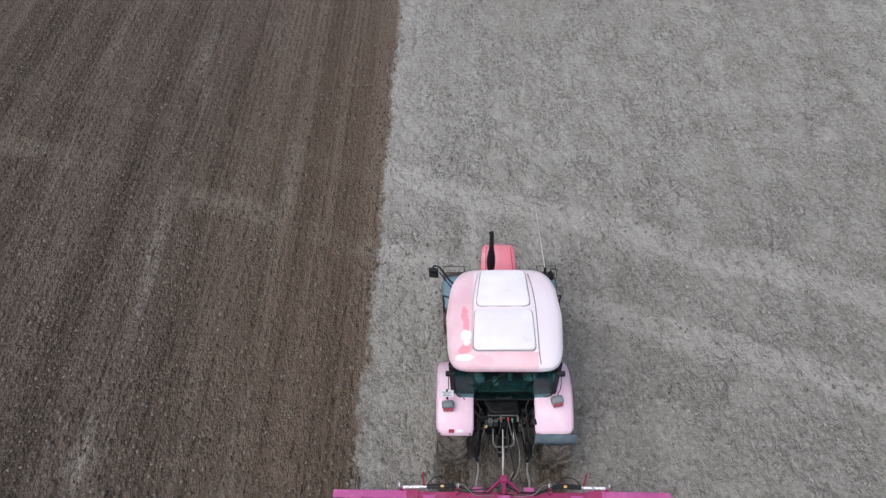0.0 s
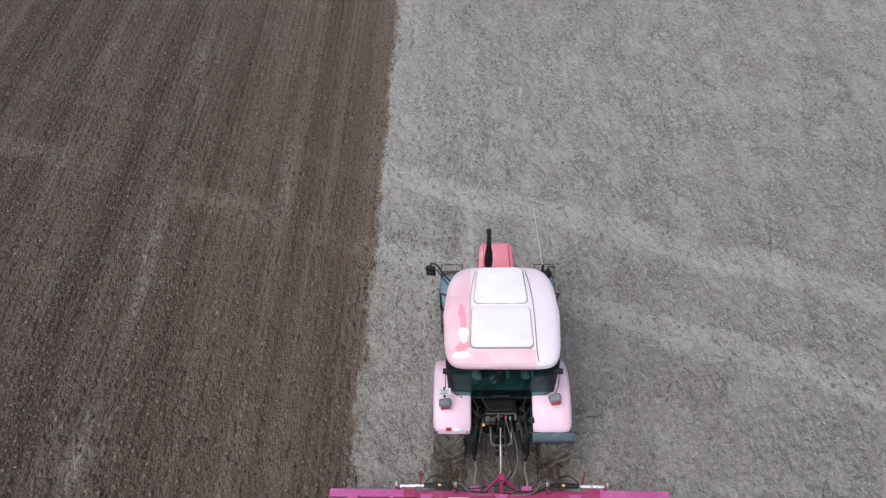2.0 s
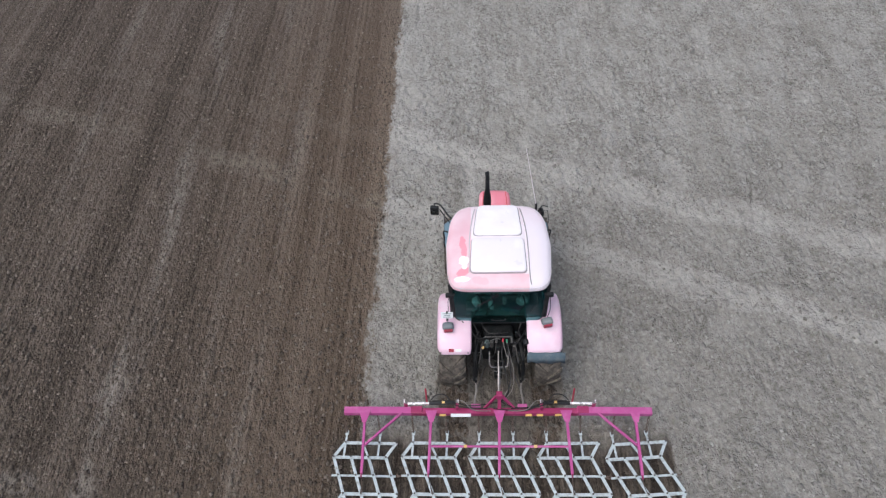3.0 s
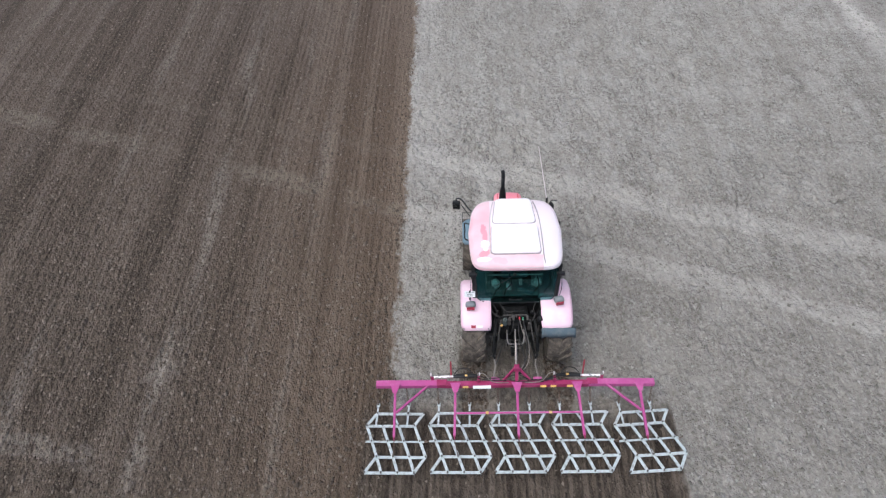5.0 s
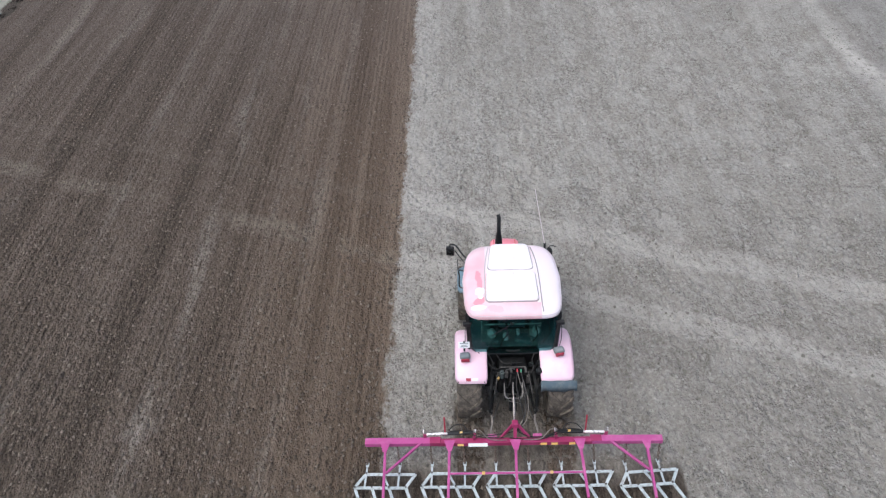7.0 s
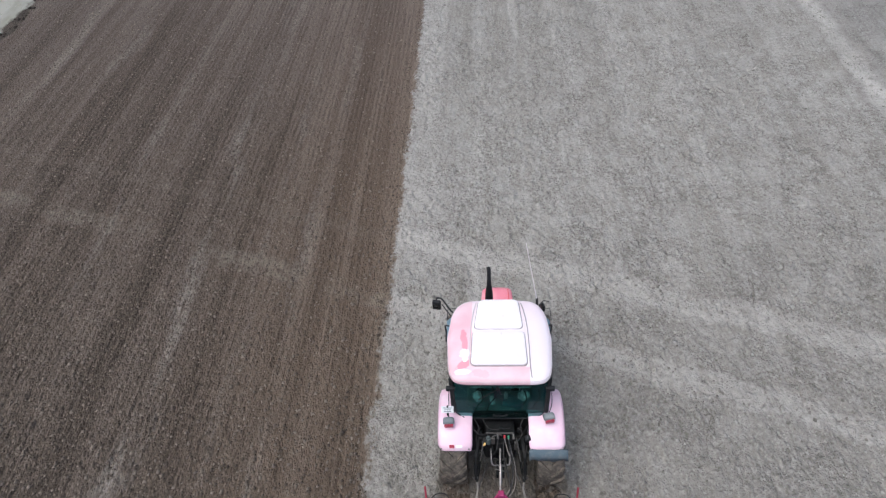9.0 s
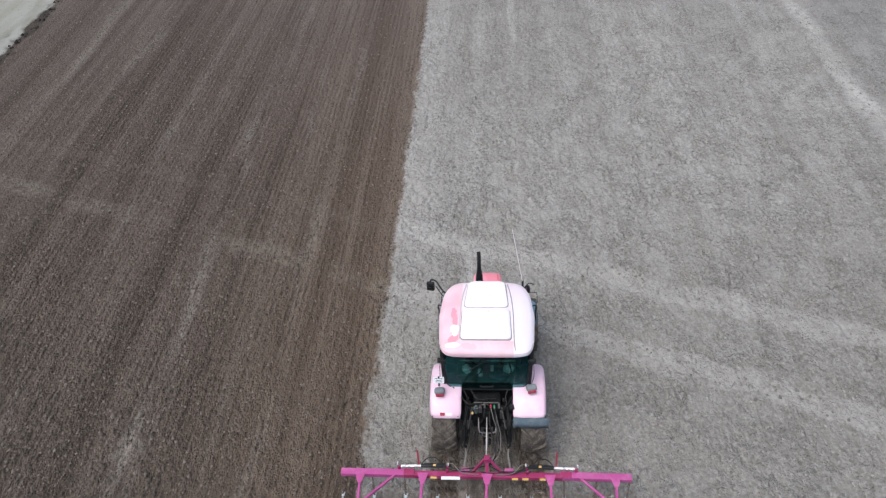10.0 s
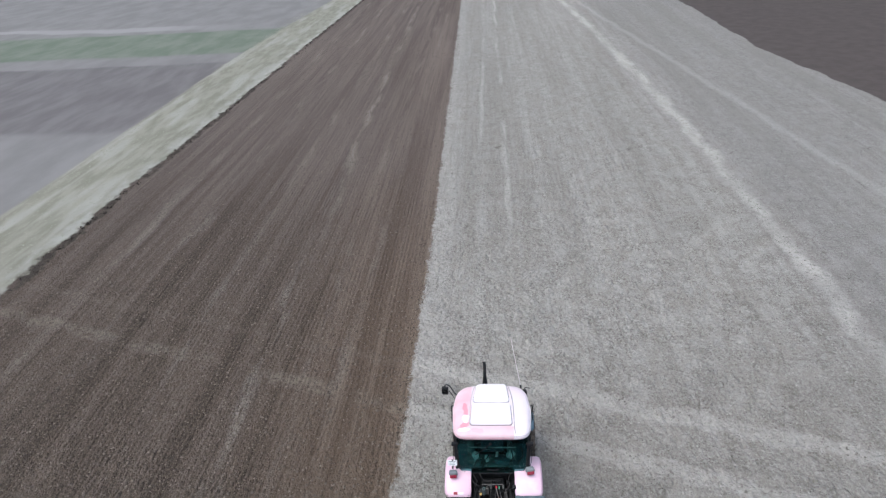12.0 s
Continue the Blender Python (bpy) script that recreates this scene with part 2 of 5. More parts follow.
    ruts = ruts.max((low + (p.noise(3.5, 3.5, detail=3, seed=155) - 0.5) * 0.5).step(0.42, 0.22) * 0.35).max((high + (p.noise(3.5, 3.5, detail=3, seed=157) - 0.5) * 0.5).step(0.46, 0.24) * 0.35)
    ruts = ruts * p.noise(5, 5, detail=4, seed=93).step(0.22, 0.55)
    dry = p.mix(ruts, dry, (0.480, 0.462, 0.430))
    # shrinkage cracks
    crack = p.cells(1.15, 1.1, seed=2.0).step(0.014, 0.004) * p.noise(0.9, 0.6, seed=95).step(0.56, 0.64)
    crack = crack.max(p.cells(2.9, 1.1, seed=8.0).step(0.018, 0.005) * p.noise(0.8, 0.6, seed=97).step(0.59, 0.66))
    dry = p.mix(crack * 0.58, dry, (0.085, 0.075, 0.062))
    # which is where
    worked = edge_of_work(p).step(0.10, -0.08)
    tilled = (y + 1.95 + (p.noise(2.5, 1.6, seed=99) - 0.5) * 0.9).step(0.50, -0.35) * (x.abs() - 2.93 + (p.noise(4, 2, seed=101) - 0.5) * 0.25).step(0.06, -0.06)
    tread = (x + 0.80).abs().math("MINIMUM", (x - 0.85).abs())
    tread = (tread + (p.noise(6, 6, seed=103) - 0.5) * 0.2).step(0.32, 0.22) * (y + 0.45).step(0.1, -0.1) * p.noise(7, 7, detail=3, seed=105).step(0.3, 0.5)
    wake = (x.abs() - 1.12 + (p.noise(3, 1.5, seed=145) - 0.5) * 0.5).step(0.15, -0.12) * (y + 0.30).step(0.25, -0.35) * 0.65
    worked = worked.max(tilled).max(tread).max(wake)
    combed = p.noise(8.5, 0.30, detail=4, seed=143)
    brown = p.mix(tilled.max(wake) * 0.9, brown, p.mix(combed.step(0.38, 0.64), (0.040, 0.032, 0.026), (0.138, 0.115, 0.093)))
    brown = p.mix(tilled.max(wake) * fine.step(0.52, 0.68) * 0.4, brown, (0.19, 0.162, 0.134))
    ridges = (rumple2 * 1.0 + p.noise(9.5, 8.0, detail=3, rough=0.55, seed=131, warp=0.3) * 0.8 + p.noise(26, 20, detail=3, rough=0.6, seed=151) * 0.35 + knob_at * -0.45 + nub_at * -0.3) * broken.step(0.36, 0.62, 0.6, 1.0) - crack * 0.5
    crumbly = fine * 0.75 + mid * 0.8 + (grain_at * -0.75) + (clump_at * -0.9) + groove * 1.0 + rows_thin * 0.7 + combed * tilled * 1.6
    # the grass bank and the fields beyond it
    bank_edge = (x + 18.55 - (y - 20.0).max(0.0) * 0.022 + (p.noise(0.6, 0.6, seed=107) - 0.5) * 0.7 + (p.noise(2.4, 1.6, detail=3, seed=171) - 0.5) * 0.6)
    lip = (bank_edge - 0.18 + (p.noise(2.5, 2.5, seed=109) - 0.5) * 0.5).abs().step(0.30, 0.1) * p.noise(0.6, 0.35, detail=3, seed=173).step(0.40, 0.58, 0.15, 1.0)
    grass = p.mix(p.noise(2.2, 0.5, detail=4, seed=111).step(0.35, 0.65), (0.200, 0.199, 0.158), (0.258, 0.256, 0.213))
    grass = p.mix(p.noise(0.9, 0.12, detail=2, seed=113).step(0.48, 0.66) * 0.55, grass, (0.350, 0.350, 0.315))
    grass = p.mix(bank_edge.step(-0.75, -0.1) * p.noise(1.5, 0.4, detail=3, seed=165).step(0.35, 0.6) * 0.6, grass, (0.390, 0.392, 0.365))
    bank = bank_edge.step(0.1, -0.1)
    brown = p.mix(lip * 0.8, brown, (0.045, 0.040, 0.033))
    beyond = (x + 23.2 - (y - 52.0).max(0.0) * 0.055 + (p.noise(0.3, 0.3, seed=115) - 0.5) * 0.8).step(0.25, -0.25)
    yy = y + (p.noise(0.15, 0.15, seed=117) - 0.5) * 2.5 - x * 0.02
    other = p.mix(p.noise(0.45, 0.16, detail=4, seed=119).step(0.3, 0.7), (0.176, 0.173, 0.168), (0.214, 0.211, 0.206))
    dull = p.mix(p.noise(0.8, 0.18, detail=4, seed=121).step(0.3, 0.7), (0.128, 0.122, 0.121), (0.165, 0.158, 0.157))
    green = p.mix(p.noise(0.5, 0.18, detail=3, seed=123).step(0.3, 0.7), (0.125, 0.152, 0.116), (0.170, 0.192, 0.156))
    other = p.mix(yy.step(31.5, 33.0) * yy.step(53.5, 52.5), other, dull)
    other = p.mix(yy.step(56.5, 58.0) * yy.step(71.0, 69.5), other, green)
    other = p.mix((yy + x * 0.12 + (p.noise(0.1, 0.1, seed=167) - 0.5) * 5.0 - 69.0).abs().step(2.2, 0.6) * (x + 28.0).step(0.0, -12.0) * 0.6, other, (0.31, 0.305, 0.30))
    east = (x - 22.4 - (y * -1.0 + 50.0).max(0.0) * 0.12 + (p.noise(0.25, 0.25, seed=125) - 0.5) * 1.2).step(-0.15, 0.15) * (y - 20.0).step(-8.0, 2.0)
    outer = p.mix(beyond, grass, other)
    outer = p.mix(east, outer, p.mix(p.noise(0.9, 0.9, detail=4, seed=127).step(0.3, 0.7), (0.070, 0.060, 0.055), (0.086, 0.074, 0.068)))
    tussock = p.noise(3.0, 1.2, detail=4, seed=129)
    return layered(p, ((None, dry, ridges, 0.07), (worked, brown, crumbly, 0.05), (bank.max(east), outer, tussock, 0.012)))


def clod_paint(name, dark, light):
    p = Paint(name, rough=0.95, gloss=0.15)
    r = p.random(island=True)
    col = p.mix(r * r, dark, light)
    col = p.mix(p.noise(40, detail=3).step(0.45, 0.75) * 0.25, col, light)
    return p.done(col, bump=p.noise(90, detail=3), strength=0.4, distance=0.006)


def painted(name, base, faded, dirt=(0.20, 0.18, 0.16), rough=0.4, fade=(0.45, 0.7), dirty=0.25, gloss=0.5):
    """Sun-faded machine paint with dust and small scuffs."""
    p = Paint(name, rough=rough, gloss=gloss)
    col = p.mix(p.noise(3.0, detail=3, seed=3).step(*fade), base, faded)
    col = p.mix(p.noise(9, detail=5, rough=0.7, seed=9).step(0.56, 0.8) * dirty, col, dirt)
    col = p.mix(p.noise(46, detail=3, seed=15).step(0.68, 0.76) * dirty, col, dirt)
    return p.done(col, rough=p.noise(6, detail=3, seed=21).step(0.3, 0.7, rough - 0.08, rough + 0.2), bump=p.noise(30, detail=2), strength=0.04, distance=0.004)


def metal(name, base, spot, rough=0.5, metallic=0.6, amount=0.6):
    p = Paint(name, rough=rough, metal=metallic)
    col = p.mix(p.noise(14, detail=4, rough=0.7, seed=2).step(0.45, 0.7) * amount, base, spot)
    return p.done(col, rough=p.noise(9, detail=3, seed=6).step(0.3, 0.7, rough - 0.1, rough + 0.2), bump=p.noise(60, detail=3), strength=0.12, distance=0.004)


def roof_paint():
    """Red moulded plastic, bleached to pink, and almost white on its east side."""
    p = Paint("bleached_roof", rough=0.38, gloss=0.5)
    n = p.noise(2.4, detail=4, seed=3)
    pink = p.mix(n.step(0.35, 0.7), (0.74, 0.47, 0.53), (0.79, 0.57, 0.62))
    worn = (p.x + (n - 0.5) * 0.05).step(0.455, 0.485)
    worn = worn.max((p.x + (n - 0.5) * 0.03).step(0.39, 0.42) * p.y.step(-0.74, -0.70)).max(p.x.abs().step(0.46, 0.44) * p.y.step(-0.05, 0.0))
    col = p.mix(worn, pink, (0.82, 0.75, 0.80))
    col = p.mix((p.y + (n - 0.5) * 0.3).step(0.1, 0.7) * 0.45, col, (0.82, 0.66, 0.70))
    rag = p.noise(16, detail=5, rough=0.7, seed=8) - 0.5
    # patches where the clear coat has flaked off
    def flake(at_x, at_y, half_x, half_y, rough_by, lean=0.0):
        dx = (p.x - at_x - (p.y - at_y) * lean) * (1 / half_x) + rag * rough_by
        dy = (p.y - at_y) * (1 / half_y) + rag * rough_by
        return (dx * dx + dy * dy).step(1.05, 0.75)
    red = (0.80, 0.26, 0.33)
    col = p.mix(flake(-0.575, -0.17, 0.060, 0.24, 1.5, -0.10) * 0.75, col, red)
    col = p.mix(flake(-0.565, -0.66, 0.105, 0.10, 1.6, 0.55) * 0.8, col, red)
    col = p.mix(flake(-0.30, -0.83, 0.14, 0.075, 1.4, -0.6) * 0.55, col, (0.80, 0.40, 0.47))
    col = p.mix(flake(-0.565, -0.45, 0.085, 0.10, 1.3), col, (0.95, 0.93, 0.92))
    col = p.mix(flake(-0.555, -0.565, 0.050, 0.055, 1.2), col, (0.95, 0.93, 0.92))
    col = p.mix(flake(-0.60, -0.80, 0.13, 0.055, 1.4), col, (0.92, 0.86, 0.87))
    col = p.mix(p.noise(12, detail=5, rough=0.7, seed=20).step(0.6, 0.85) * 0.18, col, (0.55, 0.45, 0.43))
    return p.done(col, bump=p.noise(25, detail=2), strength=0.03, distance=0.004)


def rubber(name, base, mud, amount):
    p = Paint(name, rough=0.85, gloss=0.25)
    col = p.mix(p.noise(8, detail=5, rough=0.7).step(0.4, 0.65) * amount, base, mud)
    return p.done(col, bump=p.noise(35, detail=4), strength=0.4, distance=0.008)


def glass(name, tint, rough=0.03):
    p = Paint(name, rough=rough)
    p.bsdf.inputs["Transmission Weight"].default_value = 1.0
    p.bsdf.inputs["IOR"].default_value = 1.2
    return p.done(p.mix(p.noise(5, detail=3).step(0.4, 0.7), tint, tuple(c * 0.88 for c in tint)))


SOIL = soil()
CLOD_BROWN = clod_paint("brown_clods", (0.072, 0.058, 0.046), (0.222, 0.190, 0.156))
CLOD_GREY = clod_paint("dry_clods", (0.165, 0.155, 0.137), (0.38, 0.367, 0.338))
CLOD_EDGE = clod_paint("dark_edge_clods", (0.022, 0.019, 0.016), (0.085, 0.072, 0.060))
GRASS = clod_paint("dry_grass", (0.215, 0.213, 0.170), (0.330, 0.327, 0.280))
ROOF = roof_paint()
HATCH = painted("white_hatch", (0.80, 0.76, 0.80), (0.84, 0.81, 0.84), (0.6, 0.55, 0.54), rough=0.35, dirty=0.10)
FENDER = painted("pink_mudguard", (0.80, 0.56, 0.67), (0.84, 0.65, 0.74), (0.52, 0.42, 0.42), rough=0.4, dirty=0.14)
HOOD = painted("coral_bonnet", (0.81, 0.26, 0.32), (0.84, 0.37, 0.43), (0.4, 0.2, 0.18), rough=0.38, dirty=0.15)
HOOD_DARK = painted("red_bonnet_side", (0.62, 0.070, 0.080), (0.68, 0.11, 0.12), (0.2, 0.1, 0.09), rough=0.4, dirty=0.2)
MAGENTA = painted("magenta_frame", (0.41, 0.070, 0.245), (0.49, 0.130, 0.32), (0.20, 0.11, 0.13), rough=0.45, dirty=0.45)
CRIMSON = painted("crimson_hitch", (0.27, 0.018, 0.090), (0.35, 0.045, 0.15), (0.10, 0.05, 0.05), rough=0.48, dirty=0.4)
GALV = metal("galvanised_bar", (0.48, 0.545, 0.565), (0.22, 0.215, 0.19), rough=0.55, metallic=0.1, amount=0.75)
GALV_DARK = metal("worn_steel", (0.115, 0.11, 0.105), (0.05, 0.042, 0.036), rough=0.5, metallic=0.5)
STEEL = metal("bare_steel", (0.27, 0.255, 0.25), (0.13, 0.115, 0.10), rough=0.35, metallic=0.8, amount=0.5)
GALV_LINK = metal("worn_link", (0.22, 0.205, 0.19), (0.14, 0.12, 0.10), rough=0.5, metallic=0.3)
CHROME = metal("chrome_rod", (0.86, 0.85, 0.86), (0.70, 0.66, 0.68), rough=0.25, metallic=0.5, amount=0.3)
RUST = metal("rusty_chain", (0.115, 0.082, 0.064), (0.24, 0.20, 0.175), rough=0.75, metallic=0.3)
BLACK = painted("black_frame", (0.014, 0.015, 0.017), (0.028, 0.030, 0.032), (0.10, 0.09, 0.08), rough=0.5, dirty=0.2, gloss=0.25)
CAST = painted("oily_casting", (0.011, 0.012, 0.013), (0.024, 0.024, 0.024), (0.080, 0.070, 0.060), rough=0.65, dirty=0.45, gloss=0.15)
SLATE = painted("slate_plastic", (0.135, 0.215, 0.270), (0.18, 0.26, 0.31), (0.2, 0.2, 0.19), rough=0.55, dirty=0.3)
LAMP_GREY = painted("lamp_housing", (0.16, 0.185, 0.200), (0.22, 0.24, 0.25), (0.2, 0.18, 0.16), rough=0.5, dirty=0.2)
TYRE = rubber("muddy_tyre", (0.072, 0.064, 0.055), (0.180, 0.155, 0.128), 0.9)
FLAP = rubber("rubber_flap", (0.085, 0.120, 0.145), (0.150, 0.175, 0.190), 0.8)
HOSE = rubber("black_hose", (0.022, 0.022, 0.023), (0.075, 0.068, 0.062), 0.4)
SEAT = rubber("seat_cloth", (0.040, 0.065, 0.075), (0.08, 0.105, 0.115), 0.6)
TRIM_GREY = rubber("cab_trim", (0.075, 0.095, 0.095), (0.12, 0.14, 0.135), 0.6)
PALE_GLINT = rubber("pale_glint", (0.16, 0.18, 0.175), (0.42, 0.44, 0.43), 0.9)
SEAL = rubber("pale_seal", (0.58, 0.53, 0.55), (0.66, 0.62, 0.64), 0.6)
# grey of the painted hatch-edge shadow, and of the east roof seam
SHADE_AND_SEAM = rubber("hatch_seal", (0.30, 0.27, 0.28), (0.40, 0.36, 0.37), 0.6)
GLASS = glass("tinted_glass", (0.27, 0.58, 0.57))
DARK_GLASS = painted("dark_mirror", (0.010, 0.011, 0.012), (0.018, 0.018, 0.02), rough=0.18, dirty=0.1, gloss=0.2)
RED_LENS = painted("red_lens", (0.30, 0.020, 0.045), (0.36, 0.04, 0.07), rough=0.25, dirty=0.1)
RED_CAP = painted("red_coupler", (0.55, 0.015, 0.04), (0.6, 0.04, 0.06), rough=0.4, dirty=0.1)
GREEN_CAP = painted("green_coupler", (0.05, 0.28, 0.15), (0.08, 0.33, 0.19), rough=0.4, dirty=0.1)
PIN_RED = painted("red_pin", (0.30, 0.020, 0.045), (0.36, 0.03, 0.06), (0.1, 0.05, 0.05), rough=0.5, dirty=0.3)
YELLOW = painted("yellow_sticker", (0.66, 0.42, 0.12), (0.70, 0.50, 0.20), rough=0.5, dirty=0.25)
WHITE = painted("white_plate", (0.78, 0.80, 0.82), (0.84, 0.85, 0.86), (0.4, 0.4, 0.4), rough=0.45, dirty=0.2)
RIM = painted("grey_rim", (0.33, 0.32, 0.31), (0.42, 0.40, 0.38), (0.16, 0.14, 0.12), rough=0.5, dirty=0.6)


# ---- building helpers ----
def thing(name, base, label, category, group=""):
    ob = new(name)
    ob.empty_display_size = 0.2
    ob.location = base
    return tagged(ob, label, category, group)


def root_of(ob):
    while ob.parent:
        ob = ob.parent
    return ob


def part(name, bm, material, parent, label="", smooth=False):
    """Links a bmesh, drawn in world places, as one mesh object under a thing or part."""
    base = root_of(parent).location
    bmesh.ops.translate(bm, verts=bm.verts, vec=-base)
    bmesh.ops.recalc_face_normals(bm, faces=bm.faces)
    data = bpy.data.meshes.new(name)
    bm.to_mesh(data)
    bm.free()
    if smooth:
        for f in data.polygons:
            f.use_smooth = True
    data.materials.append(material)
    ob = new(name, data)
    ob.parent = parent
    return tagged(ob, label) if label else ob


def box(bm, at, size, bevel=0.012, turn=None, taper=1.0):
    made = bmesh.ops.create_cube(bm, size=1.0)["verts"]
    for v in made:
        k = taper if v.co.z > 0 else 1.0
        v.co = Vector((v.co.x * size[0] * k, v.co.y * size[1] * k, v.co.z * size[2]))
    if bevel:
        edges = list({e for v in made for e in v.link_edges})
        out = bmesh.ops.bevel(bm, geom=edges, offset=min(bevel, min(size) * 0.45), segments=2, affect="EDGES", profile=0.6)
        made = list({v for f in out["faces"] for v in f.verts} | {v for v in made if v.is_valid})
    m = Matrix.Translation(at) @ (turn or Matrix())
    bmesh.ops.transform(bm, matrix=m, verts=made)
    return bm


def beam(bm, a, b, wide, high, bevel=0.006):
    """A rectangular bar from a to b."""
    a, b = Vector(a), Vector(b)
    d = b - a
    turn = d.to_track_quat("Y", "Z").to_matrix().to_4x4()
    return box(bm, (a + b) / 2, (wide, d.length, high), bevel, turn)


def rod(bm, a, b, r, r2=None, seg=12):
    a, b = Vector(a), Vector(b)
    d = b - a
    m = Matrix.Translation((a + b) / 2) @ d.to_track_quat("Z", "Y").to_matrix().to_4x4()
    bmesh.ops.create_cone(bm, cap_ends=True, segments=seg, radius1=r, radius2=r if r2 is None else r2, depth=d.length, matrix=m)
    return bm


def hose(bm, points, r, seg=7, steps=6):
    """A tube along a smooth line through the points."""
    pts = [Vector(q) for q in points]
    line = []
    for i in range(len(pts) - 1):
        p0, p1, p2, p3 = pts[max(i - 1, 0)], pts[i], pts[i + 1], pts[min(i + 2, len(pts) - 1)]
        for k in range(steps):
            t = k / steps
            line.append(0.5 * (2 * p1 + (p2 - p0) * t + (2 * p0 - 5 * p1 + 4 * p2 - p3) * t * t + (3 * p1 - p0 - 3 * p2 + p3) * t ** 3))
    line.append(pts[-1])
    rings = []
    for i, c in enumerate(line):
        way = (line[min(i + 1, len(line) - 1)] - line[max(i - 1, 0)]).normalized()
        side = way.cross(Vector((0.31, 0.2, 0.93))).normalized()
        up = way.cross(side)
        rings.append([bm.verts.new(c + r * (math.cos(a) * side + math.sin(a) * up)) for a in (2 * math.pi * k / seg for k in range(seg))])
    for u, v in zip(rings, rings[1:]):
        for k in range(seg):
            bm.faces.new((u[k], u[(k + 1) % seg], v[(k + 1) % seg], v[k]))
    bm.faces.new(rings[0]), bm.faces.new(rings[-1])
    return bm


def loft(bm, rings, caps=True):
    made = [[bm.verts.new(q) for q in ring] for ring in rings]
    n = len(made[0])
    for u, v in zip(made, made[1:]):
        for k in range(n):
            bm.faces.new((u[k], u[(k + 1) % n], v[(k + 1) % n], v[k]))
    if caps:
        bm.faces.new(made[0]), bm.faces.new(made[-1])
    return bm


def plate(bm, outline, thick, bevel=0.004):
    """A flat plate: the outline's points, thickened along its normal."""
    pts = [Vector(q) for q in outline]
    n = (pts[1] - pts[0]).cross(pts[2] - pts[1]).normalized() * thick / 2
    return loft(bm, [[q - n for q in pts], [q + n for q in pts]])


def wheel_turn(bm, profile, centre, seg=48):
    """Revolves (x, r) pairs round the axle through centre, closed."""
    rings = []
    for k in range(seg):
        a = 2 * math.pi * k / seg
        rings.append([bm.verts.new((centre[0] + x, centre[1] + r * math.cos(a), centre[2] + r * math.sin(a))) for x, r in profile])
    for k in range(seg):
        u, v = rings[k], rings[(k + 1) % seg]
        for i in range(len(profile)):
            j = (i + 1) % len(profile)
            bm.faces.new((u[i], u[j], v[j], v[i]))
    return bm


def bm_new():
    return bmesh.new()


# ---- value noise for the lie of the land ----
def lattice(xs, ys, seed):
    rng = np.random.RandomState(seed)
    table = rng.rand(256, 256)
    xi, yi = np.floor(xs).astype(int), np.floor(ys).astype(int)
    fx, fy = xs - xi, ys - yi
    fx, fy = fx * fx * (3 - 2 * fx), fy * fy * (3 - 2 * fy)
    g = lambda a, b: table[a % 256, b % 256]
    return (g(xi, yi) * (1 - fx) + g(xi + 1, yi) * fx) * (1 - fy) + (g(xi, yi + 1) * (1 - fx) + g(xi + 1, yi + 1) * fx) * fy - 0.5


def smooth(a, b, v):
    t = np.clip((v - a) / (b - a), 0, 1)
    return t * t * (3 - 2 * t)


def land(x, y):
    """The height of the ground at x, y."""
    edge = -2.42 - 0.013 * np.maximum(y - 14, 0) + 0.34 * lattice(x * 0.9, y * 0.7, 1)
    worked = smooth(0.08, -0.08, x - edge)
    tilled = smooth(-2.1, -2.7, y) * smooth(3.0, 2.85, np.abs(x))
    soil_work = np.maximum(worked, tilled)
    tines = np.sin((x + 0.05 * lattice(x * 0.6, y * 0.35, 2)) * 2 * math.pi / 0.145) * (0.55 + 0.9 * lattice(x * 1.1, y * 0.25, 3))
    brown = (0.020 + 0.012 * tilled) * tines + 0.050 * lattice(x * 8.0, y * 5.0, 4) + 0.032 * lattice(x * 14, y * 9, 5) + 0.05 * lattice(x * 0.8, y * 0.06, 6)
    crust = 0.024 * lattice(x * 3.3, y * 2.3, 7) + 0.034 * lattice(x * 6.6, y * 5.6, 8) + 0.050 * lattice(x * 12, y * 10.0, 9) + 0.075 * np.maximum(lattice(x * 9.5, y * 8.5, 13) - 0.06, 0) * (1.0 + 1.6 * lattice(x * 1.1, y * 0.8, 14)) + 0.030 * lattice(x * 19, y * 15, 15)
    lane = np.exp(-((x - 11.6) / 0.35) ** 2)
    crust = crust * (1 - 0.6 * lane) - 0.03 * lane
    bank = smooth(-18.3, -19.1, x) * smooth(-23.6, -22.4, x)
    z = soil_work * brown + (1 - soil_work) * crust - 0.02 * worked + 0.16 * bank + 0.05 * smooth(-17.6, -18.2, x) * smooth(-18.5, -18.2, x)
    # the rear wheels press their tracks into the soil
    for wx in (-0.80, 0.85):
        rut = smooth(0.30, 0.22, np.abs(x - wx)) * smooth(0.0, -0.6, y) * smooth(-3.4, -2.8, y)
        z = z - rut * (0.035 + 0.06 * lattice(x * 9, y * 9, 10))
    calm = smooth(2.0, 1.2, np.abs(x)) * smooth(-0.9, -0.3, y) * smooth(3.2, 2.4, y)
    near = smooth(-24, -12, x) * smooth(22, 8, x) * smooth(42, 17, y) * smooth(-22, -7, y)
    return (z - 0.16 * bank) * (1 - 0.5 * calm) * near + 0.16 * bank


